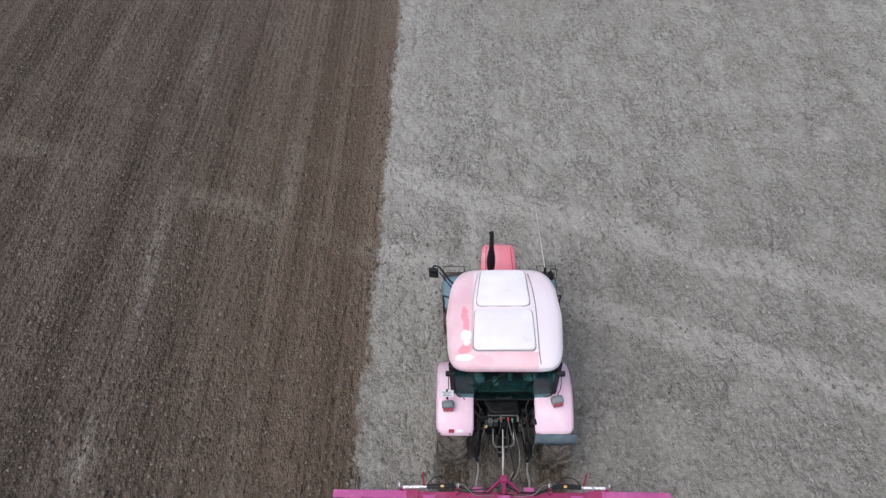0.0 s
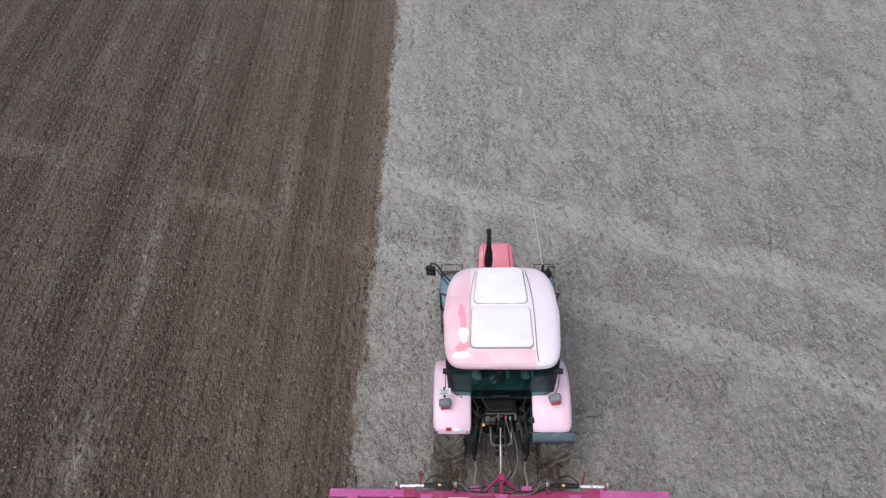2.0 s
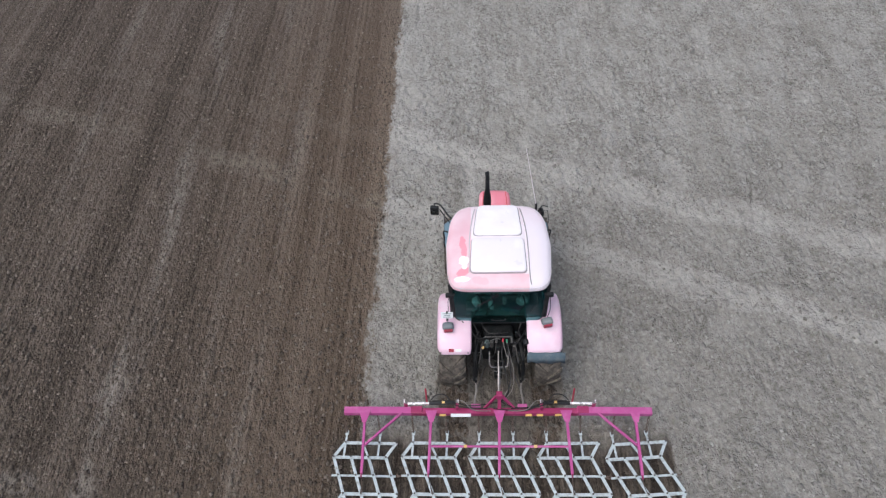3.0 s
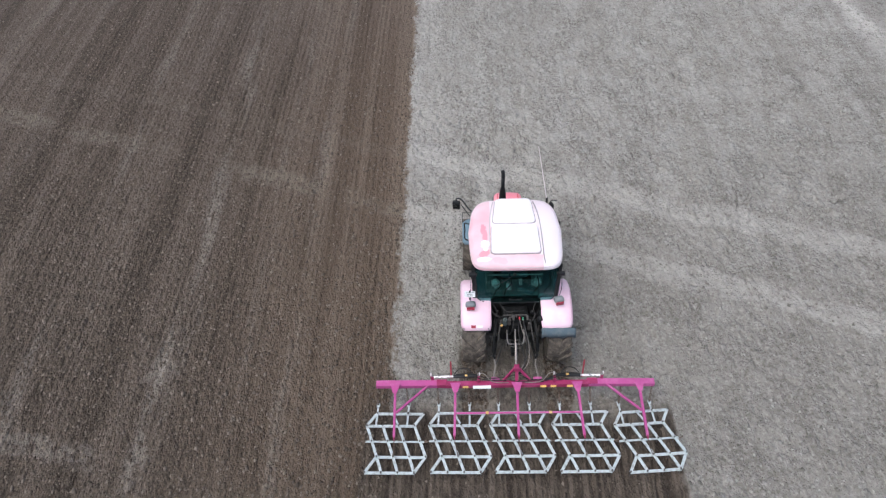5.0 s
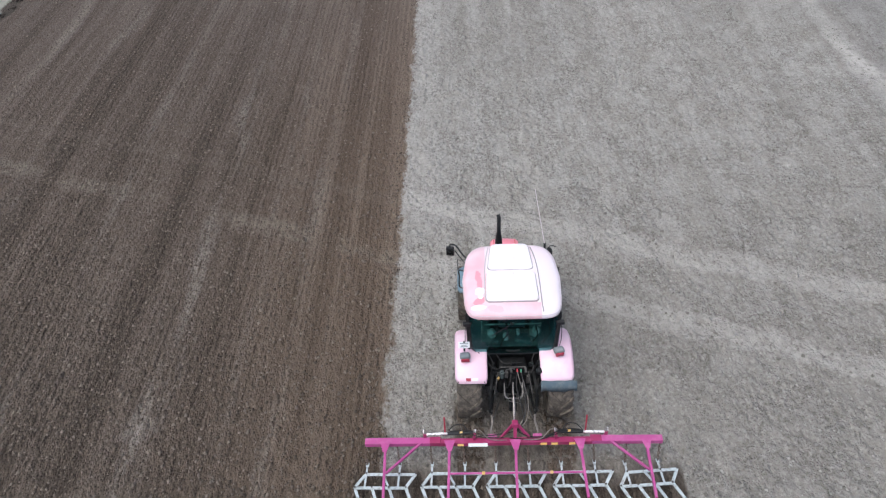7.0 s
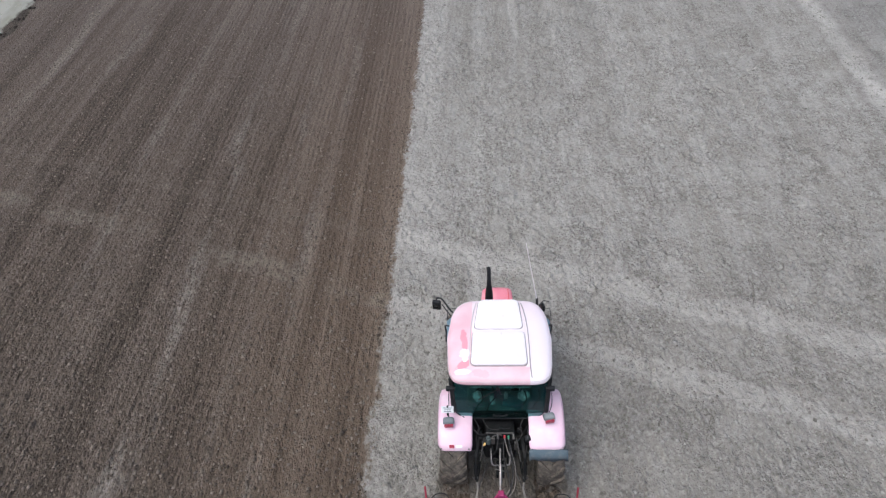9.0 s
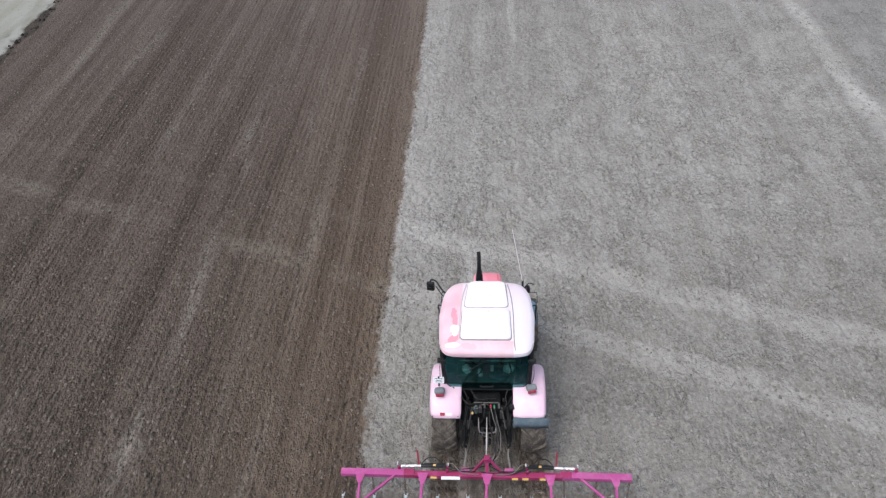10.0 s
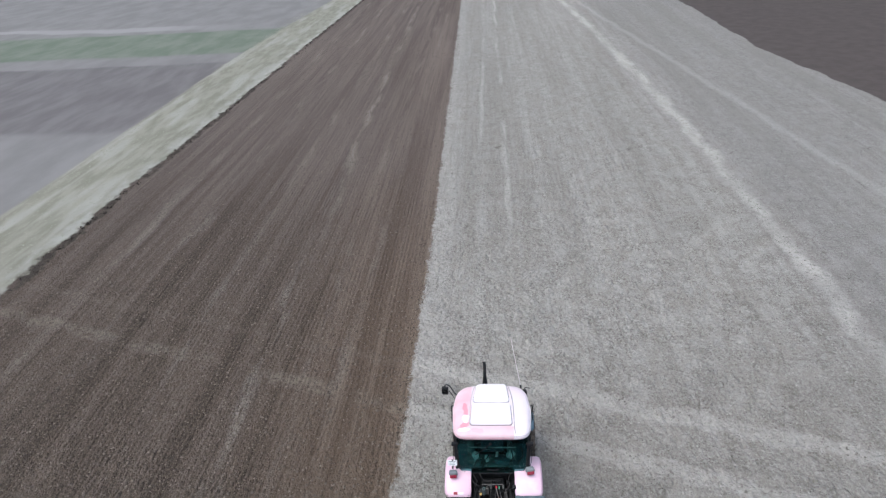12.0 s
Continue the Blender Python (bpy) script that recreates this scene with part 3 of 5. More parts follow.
def spread(inner, step, outer, grow=1.16):
    """Grid lines: even inside, wider and wider outside."""
    a = list(np.arange(inner[0], inner[1] + step / 2, step))
    d, lo, hi = step, [], []
    q = a[-1]
    while q < outer[1]:
        d *= grow
        q += d
        hi.append(q)
    d, q = step, a[0]
    while q > outer[0]:
        d *= grow
        q -= d
        lo.append(q)
    return np.array(lo[::-1] + a + hi)


def big_mesh(name, verts, faces, material, smooth_faces=False):
    data = bpy.data.meshes.new(name)
    verts, faces = np.asarray(verts, np.float32), np.asarray(faces, np.int32)
    n = faces.shape[1]
    data.vertices.add(len(verts))
    data.vertices.foreach_set("co", verts.ravel())
    data.loops.add(faces.size)
    data.loops.foreach_set("vertex_index", faces.ravel())
    data.polygons.add(len(faces))
    data.polygons.foreach_set("loop_start", np.arange(0, faces.size, n, dtype=np.int32))
    data.polygons.foreach_set("use_smooth", np.full(len(faces), smooth_faces))
    data.update(calc_edges=True)
    data.materials.append(material)
    return new(name, data)


def build_ground():
    xs = spread((-12.0, 8.0), 0.035, (-1600, 1600), 1.06)
    ys = spread((-6.0, 16.0), 0.045, (-400, 2600), 1.035)
    gx, gy = np.meshgrid(xs, ys, indexing="ij")
    gz = land(gx, gy)
    verts = np.stack([gx, gy, gz], -1).reshape(-1, 3)
    i = np.arange(len(xs) * len(ys)).reshape(len(xs), len(ys))
    faces = np.stack([i[:-1, :-1], i[1:, :-1], i[1:, 1:], i[:-1, 1:]], -1).reshape(-1, 4)
    ob = big_mesh("ground", verts, faces, SOIL, True)
    return tagged(ob, "flat farmland, worked brown soil beside cracked dry grey crust", "ground", kind="structure")


build_ground()

ROCK = np.array([(1, 0, 0), (0, 1, 0), (-1, 0, 0), (0, -1, 0), (0, 0, 1), (0, 0, -1)], float)
ROCK_FACES = np.array([(0, 1, 4), (1, 2, 4), (2, 3, 4), (3, 0, 4), (1, 0, 5), (2, 1, 5), (3, 2, 5), (0, 3, 5)])


def scatter_clods(name, count, area, sizes, material, label, seed, keep=None, long=1.0, thin=1.3, behind=0.0, bend=0.0):
    """Loose clods, each an uneven lump half sunk in the ground."""
    rng = np.random.RandomState(seed)
    x = rng.uniform(area[0], area[1], count)
    u = rng.rand(count)
    y = area[2] + (area[3] - area[2]) * (0.25 * u + 0.75 * u ** thin)
    back = rng.rand(count) < behind
    y = np.where(back, area[2] - 14.0 * rng.rand(count), y)
    x = x + bend * np.maximum(y - 20.0, 0)
    if keep is not None:
        ok = keep(x, y, rng.rand(count))
        x, y = x[ok], y[ok]
    n = len(x)
    r = sizes[0] + (sizes[1] - sizes[0]) * rng.rand(n) ** 3.0
    turn = rng.rand(n) * 2 * math.pi
    shape = ROCK[None] * rng.uniform(0.6, 1.25, (n, 6, 1)) + rng.uniform(-0.25, 0.25, (n, 6, 3))
    shape[:, :, 2] *= 0.75
    shape *= r[:, None, None]
    c, s = np.cos(turn)[:, None], np.sin(turn)[:, None]
    vx, vy = shape[:, :, 0] * c - shape[:, :, 1] * s, (shape[:, :, 0] * s + shape[:, :, 1] * c) * long
    verts = np.stack([vx + x[:, None], vy + y[:, None], shape[:, :, 2] + (land(x, y) + 0.25 * r)[:, None]], -1).reshape(-1, 3)
    faces = (ROCK_FACES[None] + 6 * np.arange(n)[:, None, None]).reshape(-1, 3)
    ob = big_mesh(name, verts, faces, material, True)
    return tagged(ob, label, "soil clods", kind="stuff")


def on_brown(x, y, u):
    return ((x < -2.5 + 0.34 * lattice(x * 0.9, y * 0.7, 1)) & (x > -18.1 + 0.022 * np.maximum(y - 20.0, 0))) | ((np.abs(x) < 2.9) & (y < -2.4) & (u < 0.07)) | ((np.abs(np.abs(x - 0.02) - 0.82) < 0.24) & (y < -0.6) & (u < 0.5))


def on_crust(x, y, u):
    return (x > -2.35) & ~((np.abs(x) < 2.95) & (y < -1.8)) & ~((np.abs(x) < 1.15) & (y < -0.2)) & (lattice(x * 1.3, y * 0.9, 12) + 0.5 > u)


def in_groups(x, y, u):
    return lattice(x * 0.2, y * 0.45, 16) + 0.35 > u


def along_edge(x, y, u):
    return np.abs(x + 2.62 - 0.34 * lattice(x * 0.9, y * 0.7, 1)) < 0.20 * u


scatter_clods("soil_clods", 115000, (-18.2, 3.0, -4.0, 62.0), (0.009, 0.044), CLOD_BROWN, "small brown clods strewn over the worked soil", 5, on_brown, 1.4, 2.6, 0.22)
scatter_clods("crust_crumbs", 60000, (-2.5, 13.0, -4.0, 45.0), (0.010, 0.042), CLOD_GREY, "small grey crumbs lying on the dry crust", 6, on_crust, 1.3, 2.6, 0.20)
scatter_clods("edge_clods", 6000, (-3.2, -1.9, -3.0, 24.0), (0.010, 0.042), CLOD_BROWN, "clods thrown up along the edge of the worked soil", 7, along_edge, 1.2)
scatter_clods("bank_clods", 3000, (-18.52, -18.16, 2.0, 95.0), (0.025, 0.10), CLOD_EDGE, "dark clods along the foot of the grass bank", 8, in_groups, bend=0.022)


def bank_grass():
    """Short dry tufts on the bank: a few blades each."""
    rng = np.random.RandomState(9)
    n = 9000
    x, y = rng.uniform(-23.2, -18.6, n), 2 + 78 * rng.rand(n) ** 1.5
    z = land(x, y)
    verts, faces = [], []
    for k in range(3):
        a, h, w = rng.rand(n) * 6.28, rng.uniform(0.012, 0.03, n), rng.uniform(0.012, 0.03, n)
        lean = rng.uniform(0.05, 0.16, n)
        dx, dy = np.cos(a), np.sin(a)
        verts += [np.stack([x - dy * w, y + dx * w, z - 0.01], -1), np.stack([x + dy * w, y - dx * w, z - 0.01], -1), np.stack([x + dx * lean, y + dy * lean, z + h], -1)]
        faces.append(np.stack([np.arange(n) + (3 * k + j) * n for j in range(3)], -1))
    ob = big_mesh("bank_grass", np.concatenate(verts), np.concatenate(faces), GRASS)
    tagged(ob, "short dry yellowish grass tufts on the field bank", "grass", kind="stuff")


bank_grass()

# ---- the tractor ----
tractor = thing("tractor", (0, 0.4, 0), "faded pink and red farm tractor with black cab frame", "tractor")
AXLE_R, AXLE_F = Vector((0.0, -0.38, 0.76)), Vector((0.0, 1.98, 0.55))


def make_wheel(name, cx, axle, r, wide, lugs, lug_high):
    side = 1 if cx > 0 else -1
    c = Vector((cx, axle.y, axle.z))
    h = wide / 2
    hub = wheel_hub(name, c)
    rr = r * 0.60
    bm = wheel_turn(bm_new(), [(-h * 0.80, rr), (-h, r * 0.78), (-h * 0.98, r * 0.90), (-h * 0.80, r * 0.965), (-h * 0.3, r * 0.985), (h * 0.3, r * 0.985), (h * 0.80, r * 0.965), (h * 0.98, r * 0.90), (h, r * 0.78), (h * 0.80, rr)], c, 56)
    tyre = part("tyre", bm, TYRE, hub, "muddy black rubber tyre", True)
    # chevron lugs, moulded on alternate halves
    bm = bm_new()
    for k in range(lugs):
        for half in (-1, 1):
            a0 = 2 * math.pi * (k + (0.5 if half > 0 else 0)) / lugs
            spine = []
            for t in (0.0, 0.35, 0.7, 1.0):
                a = a0 - 0.30 * t * (0.8 / r) ** 0.5
                rad = r * (0.975 if t < 0.8 else 0.95)
                spine.append((half * h * (0.02 + 0.98 * t), a, rad))
            rings = []
            for x, a, rad in spine:
                w = 0.036 / r * (1 + 0.35 * abs(x) / h)
                quad = [(a - w, rad - 0.012), (a + w, rad - 0.012), (a + w * 0.7, rad + lug_high), (a - w * 0.7, rad + lug_high)]
                rings.append([(c.x + x, c.y + q * math.cos(b), c.z + q * math.sin(b)) for b, q in quad])
            loft(bm, rings)
    part("tread", bm, TYRE, tyre, "chevron tread lugs caked with soil")
    bm = wheel_turn(bm_new(), [(side * h * 0.75, rr * 1.0), (side * h * 0.78, rr * 0.93), (side * h * 0.45, rr * 0.86), (side * h * 0.30, rr * 0.45), (side * h * 0.45, rr * 0.2), (side * h * 0.2, rr * 0.18), (side * h * 0.10, rr * 0.5), (-side * h * 0.2, rr * 0.9), (-side * h * 0.75, rr)], c, 32)
    rim = part("rim", bm, RIM, hub, "dusty grey steel rim", True)
    for k in range(8):
        a = 2 * math.pi * k / 8
        q = c + Vector((side * h * 0.33, rr * 0.33 * math.cos(a), rr * 0.33 * math.sin(a)))
        part("bolt", rod(bm_new(), q, q + Vector((side * 0.05, 0, 0)), 0.014, seg=6), GALV_DARK, rim)


def wheel_hub(name, at):
    """A wheel's own hub, which carries tyre and rim."""
    bm = rod(bm_new(), at - Vector((0.10, 0, 0)), at + Vector((0.10, 0, 0)), 0.10, seg=20)
    return part(name, bm, CAST, tractor)


make_wheel("rear_wheel", -0.79, AXLE_R, 0.745, 0.45, 17, 0.040)
make_wheel("rear_wheel", 0.845, AXLE_R, 0.745, 0.45, 17, 0.040)
make_wheel("front_wheel", -0.80, AXLE_F, 0.56, 0.38, 18, 0.028)
make_wheel("front_wheel", 0.86, AXLE_F, 0.56, 0.38, 18, 0.028)


def mudguard(name, sx, inner, outer, axle, r, a0, a1, material, label, lip=0.05, steps=18, thick=0.018):
    """An arched guard over a wheel; angles in degrees from straight back, over the top."""
    rings = []
    for k in range(steps + 1):
        f = k / steps
        a = radians(a0 + (a1 - a0) * f)
        ends = min(f, 1 - f)
        tuck = 0.05 * max(0.0, 1 - ends / 0.06)
        xs = [(inner + tuck * 0.4, r - 0.02), (inner + 0.03, r), (inner + (outer - inner) * 0.5, r + 0.012), (outer - 0.07 - tuck, r + 0.004), (outer - 0.025 - tuck, r - 0.02), (outer - tuck, r - 0.02 - lip)]
        under = [(x - (0.012 if i > 2 else -0.006), q - thick) for i, (x, q) in enumerate(xs)][::-1]
        rings.append([(sx * x, axle.y - q * math.cos(a), axle.z + q * math.sin(a)) for x, q in xs + under])
    return part(name, loft(bm_new(), rings), material, tractor, label, True)


left_guard = mudguard("rear_mudguard", -1, 0.46, 1.04, AXLE_R, 0.86, 44, 158, FENDER, "pale pink rear mudguard")
right_guard = mudguard("rear_mudguard", 1, 0.47, 1.07, AXLE_R, 0.86, 44, 158, FENDER, "pale pink rear mudguard")
mudguard("front_mudguard", -1, 0.60, 0.99, AXLE_F, 0.64, 46, 104, SLATE, "slate blue plastic front mudguard", lip=0.03, steps=10)
mudguard("front_mudguard", 1, 0.66, 1.025, AXLE_F, 0.64, 46, 104, SLATE, "slate blue plastic front mudguard", lip=0.03, steps=10)
# wire brackets that hold the front guards
for sx, xi, xo in ((-1, 0.60, 0.98), (1, 0.70, 1.05)):
    pts = [(sx * 0.52, 1.9, 1.16), (sx * xi, 2.10, 1.24), (sx * xi, 2.36, 1.15), (sx * (xi + 0.03), 2.40, 1.12), (sx * (xo - 0.03), 2.40, 1.12), (sx * xo, 2.36, 1.15), (sx * xo, 2.02, 1.20)]
    part("guard_bracket", hose(bm_new(), pts, 0.007, steps=4), BLACK, tractor, "thin black bracket over the front tyre")
# reflectors and screws on the rear lips
for sx, guard in ((-1, left_guard), (1, right_guard)):
    for dx in (0.52, 0.98):
        part("screw", rod(bm_new(), (sx * dx, -0.962, 1.365), (sx * dx, -0.985, 1.385), 0.012, seg=8), GALV_DARK, guard)
part("reflector", box(bm_new(), (-0.80, -0.955, 1.42), (0.085, 0.012, 0.055), 0.004, Matrix.Rotation(radians(-46), 4, "X")), RED_LENS, left_guard, "small red reflector")
part("sticker", box(bm_new(), (-0.68, -0.955, 1.42), (0.10, 0.008, 0.045), 0.003, Matrix.Rotation(radians(-46), 4, "X")), WHITE, left_guard, "worn white sticker")
# the rubber flap that hangs from the right guard
rings = []
for k in range(9):
    f = k / 8
    x = 0.47 + 0.63 * f
    w = 0.012 * math.sin(f * 17)
    rings.append([(x, -1.0 + w * 0.4, 1.405), (x, -1.065 + w, 1.305), (x, -1.085 + w, 1.21 + 0.02 * math.sin(f * 9)), (x, -1.070 + w, 1.21 + 0.02 * math.sin(f * 9)), (x, -1.045 + w, 1.295), (x, -0.97 + w * 0.4, 1.37)])
part("rubber_flap", loft(bm_new(), rings), FLAP, right_guard, "blue-grey rubber flap", True)


# ---- cab ----
def roof_outline(scale, z, inset_y=1.0):
    pts = []
    for k in range(56):
        a = 2 * math.pi * k / 56
        cx, sy = math.cos(a), math.sin(a)
        x = 0.868 * math.copysign(abs(cx) ** (0.29 if sy > 0 else 0.24), cx)
        y = 0.90 * math.copysign(abs(sy) ** (0.29 if sy > 0 else 0.24), sy)
        f = y / 0.90
        x *= 1 - 0.215 * max(0, f) ** 2 - 0.085 * max(0, -f) ** 2.0
        pts.append((x * scale, 0.34 + y * scale * inset_y, z - 0.05 * max(0, f) ** 2 * scale - 0.012 * max(0, -f) ** 2 * scale))
    return pts


bm = loft(bm_new(), [roof_outline(s, z) for s, z in ((0.93, 2.535), (0.985, 2.54), (1.0, 2.56), (1.0, 2.595), (0.985, 2.63), (0.955, 2.66), (0.90, 2.685), (0.72, 2.715), (0.45, 2.73), (0.15, 2.735))])
roof = part("roof", bm, ROOF, tractor, "sun-bleached pink plastic cab roof", True)


def slab(rows, z0, z1, round_by=0.06):
    """A panel with rounded corners: (y, half width, centre x) at its two ends."""
    (ya, wa, ca), (yb, wb, cb) = rows
    corners = [(ca - wa, ya), (ca + wa, ya), (cb + wb, yb), (cb - wb, yb)]
    line = []
    for i in range(4):
        p = Vector((*corners[i], 0))
        a, b = (Vector((*corners[i - 1], 0)) - p).normalized(), (Vector((*corners[(i + 1) % 4], 0)) - p).normalized()
        for t in (0, 0.25, 0.5, 0.75, 1):
            line.append(p + a * round_by * (1 - t) ** 2 + b * round_by * t ** 2)
    mid = sum(line, Vector()) / len(line)
    ring = lambda s, z, d=0.0: [(mid.x + (q.x - mid.x) * s, mid.y + (q.y - mid.y) * s, z - d - 0.02 * ((q.y - 0.3) / 0.9) ** 2) for q in line]
    return loft(bm_new(), [ring(1, z0), ring(1, z1 - 0.012), ring(0.985, z1 - 0.003), ring(0.96, z1), ring(0.5, z1 + 0.006)])


part("roof_hatch", slab(((-0.300, 0.448, -0.012), (0.385, 0.425, -0.012)), 2.69, 2.765, 0.085), HATCH, roof, "white roof hatch panel", True)
part("front_hatch", slab(((0.455, 0.405, -0.01), (1.12, 0.335, 0.0)), 2.655, 2.758, 0.10), HATCH, roof, "white front roof panel", True)
# slightly larger grey slabs stand in for the shadow line round each hatch
part("hatch_seal", slab(((-0.314, 0.460, -0.012), (0.398, 0.437, -0.012)), 2.69, 2.736, 0.085), SHADE_AND_SEAM, roof, "grey rim painted as edge shadow of the hatch", True)
part("hatch_seal", slab(((0.436, 0.418, -0.01), (1.128, 0.348, 0.0)), 2.655, 2.732, 0.10), SHADE_AND_SEAM, roof, "grey rim painted as edge shadow of the hatch", True)
for sx in (-1, 1):
    pts = [(sx * 0.482, -0.30, 2.714), (sx * 0.480, 0.1, 2.725), (sx * 0.468, 0.5, 2.724), (sx * 0.430, 0.85, 2.706), (sx * 0.385, 1.10, 2.662)]
    if sx > 0:
        pts = [(0.500, -0.50, 2.662)] + pts
    part("roof_seam", hose(bm_new(), pts, 0.009), SHADE_AND_SEAM if sx > 0 else SEAL, roof, "grey seam strip")
part("drip_edge", hose(bm_new(), [(q[0], q[1], q[2]) for q in roof_outline(0.965, 2.54)] + [roof_outline(0.965, 2.54)[0]], 0.016, seg=6, steps=1), BLACK, roof)

part("rim_bead", hose(bm_new(), roof_outline(0.988, 2.626) + [roof_outline(0.988, 2.626)[0]], 0.006, seg=5, steps=1), SEAL, roof, "pale moulded bead round the roof rim")

CAB_R, CAB_M, CAB_F = -0.44, 0.36, 1.12
cab = part("cab_body", box(box(bm_new(), (0, 0.42, 1.22), (1.02, 1.42, 0.72), 0.05), (0, 0.42, 1.58), (1.52, 1.52, 0.10), 0.02), BLACK, tractor, "black cab base")
for sx in (-1, 1):
    for name, lo, hi, w in (("rear_pillar", (0.77, CAB_R + 0.03, 1.55), (0.79, CAB_R + 0.04, 2.48), 0.055), ("middle_pillar", (0.76, CAB_M, 1.20), (0.78, CAB_M, 2.50), 0.06), ("front_pillar", (0.56, CAB_F + 0.06, 1.2), (0.60, CAB_F, 2.48), 0.06)):
        part(name, beam(bm_new(), (sx * lo[0], lo[1], lo[2]), (sx * hi[0], hi[1], hi[2] + 0.05), w, w), BLACK, cab)
    part("roof_rail", beam(beam(bm_new(), (sx * 0.75, CAB_R, 2.45), (sx * 0.78, CAB_M, 2.46), 0.06, 0.06), (sx * 0.78, CAB_M, 2.46), (sx * 0.60, CAB_F, 2.44), 0.06, 0.06), BLACK, cab)
    part("door_glass", plate(bm_new(), [(sx * 0.765, CAB_M + 0.02, 1.25), (sx * 0.60, CAB_F + 0.02, 1.25), (sx * 0.60, CAB_F - 0.02, 2.43), (sx * 0.775, CAB_M + 0.02, 2.43)], 0.008), GLASS, cab, "tinted door glass")
    part("side_glass", plate(bm_new(), [(sx * 0.765, CAB_R + 0.07, 1.62), (sx * 0.765, CAB_M - 0.02, 1.62), (sx * 0.775, CAB_M - 0.02, 2.43), (sx * 0.785, CAB_R + 0.07, 2.43)], 0.008), GLASS, cab, "tinted side glass")
    handle = hose(bm_new(), [(sx * 0.80, 0.95, 1.75), (sx * 0.93, 1.0, 1.76), (sx * 0.93, 1.02, 2.0), (sx * 0.93, 1.0, 2.2), (sx * 0.78, 0.92, 2.22)], 0.014)
    part("grab_rail", handle, BLACK, cab)
    part("door_hinge", box(bm_new(), (sx * 0.80, 0.40, 2.30), (0.06, 0.08, 0.05), 0.01), BLACK, cab)
    part("rear_work_lamp", box(box(bm_new(), (sx * 0.80, -0.49, 2.37), (0.14, 0.07, 0.075), 0.02), (sx * 0.74, -0.46, 2.37), (0.05, 0.04, 0.04), 0.005), BLACK, cab, "black work lamp on an arm")
part("rear_sill", beam(bm_new(), (-0.78, CAB_R + 0.02, 1.52), (0.78, CAB_R + 0.02, 1.52), 0.07, 0.06), BLACK, cab)
part("rear_header", beam(bm_new(), (-0.72, CAB_R + 0.02, 2.525), (0.72, CAB_R + 0.02, 2.525), 0.07, 0.05), BLACK, cab)
part("windscreen", plate(bm_new(), [(-0.56, CAB_F + 0.06, 1.3), (0.56, CAB_F + 0.06, 1.3), (0.59, CAB_F, 2.42), (-0.59, CAB_F, 2.42)], 0.008), GLASS, cab, "tinted windscreen")
pane = lambda g, dy: [(-0.60 - g, CAB_R - 0.050 - dy, 1.560 - g), (0.60 + g, CAB_R - 0.050 - dy, 1.560 - g), (0.715 + g, CAB_R - 0.043 - dy, 1.70 - g), (0.765 + g, CAB_R - 0.03 - dy, 2.52), (-0.765 - g, CAB_R - 0.03 - dy, 2.52), (-0.715 - g, CAB_R - 0.043 - dy, 1.70 - g)]
rear_window = part("rear_window", plate(bm_new(), pane(0.0, 0.0), 0.008), GLASS, cab, "green-tinted rear window")
edge = pane(0.006, 0.0)
part("window_gasket", hose(bm_new(), [edge[4], edge[5], edge[0], edge[1], edge[2], edge[3]], 0.013, steps=1), BLACK, rear_window)
part("window_wiper", rod(rod(bm_new(), (-0.05, CAB_R - 0.06, 2.40), (-0.02, CAB_R - 0.07, 2.36), 0.025), (-0.02, CAB_R - 0.065, 2.38), (-0.36, CAB_R - 0.07, 2.08), 0.008), BLACK, rear_window)
part("window_handle", hose(bm_new(), [(-0.10, CAB_R - 0.05, 1.66), (-0.10, CAB_R - 0.09, 1.68), (0.10, CAB_R - 0.09, 1.68), (0.10, CAB_R - 0.05, 1.66)], 0.011), BLACK, rear_window)
# inside the cab
# pale bar and blocks added in place of reflections in the rear window
part("seat_rail", rod(bm_new(), (-0.50, -0.20, 2.02), (0.52, -0.20, 2.02), 0.016), PALE_GLINT, cab, "pale grey bar for a reflection in the rear window")
for x, y, z, w in ((-0.36, -0.26, 1.84, 0.13), (-0.12, -0.30, 1.80, 0.09), (0.10, -0.28, 1.90, 0.06), (0.40, -0.24, 1.86, 0.14)):
    part("stowed_bag", box(bm_new(), (x, y, z), (w, 0.12, w * 1.3), 0.03, Matrix.Rotation(x * 1.6, 4, "Y")), PALE_GLINT, cab)
part("rear_shelf", box(bm_new(), (0, -0.20, 1.645), (1.26, 0.40, 0.02), 0.008), TRIM_GREY, cab)
for k, (x, z) in enumerate(((-0.42, 1.72), (-0.22, 1.78), (0.30, 1.70), (0.52, 1.76))):
    part("cab_cable", hose(bm_new(), [(x, CAB_R + 0.03, 1.62), (x + 0.05, CAB_R + 0.08, z), (x + 0.14, CAB_R + 0.10, z + 0.16), (x + 0.10, CAB_R + 0.12, z + 0.40)], 0.012), HOSE, cab)
part("monitor_box", box(bm_new(), (0.50, -0.10, 2.16), (0.16, 0.10, 0.12), 0.02, Matrix.Rotation(radians(20), 4, "Z")), BLACK, cab)
part("tool_box", box(bm_new(), (-0.40, -0.24, 1.70), (0.30, 0.20, 0.14), 0.02), TRIM_GREY, cab)
part("folded_jacket", box(bm_new(), (0.22, -0.26, 1.70), (0.34, 0.20, 0.12), 0.05, Matrix.Rotation(radians(-15), 4, "Z")), SEAT, cab)
part("paper_sheet", box(bm_new(), (-0.30, -0.30, 1.79), (0.13, 0.18, 0.008), 0.002, Matrix.Rotation(radians(25), 4, "Z")), TRIM_GREY, cab)
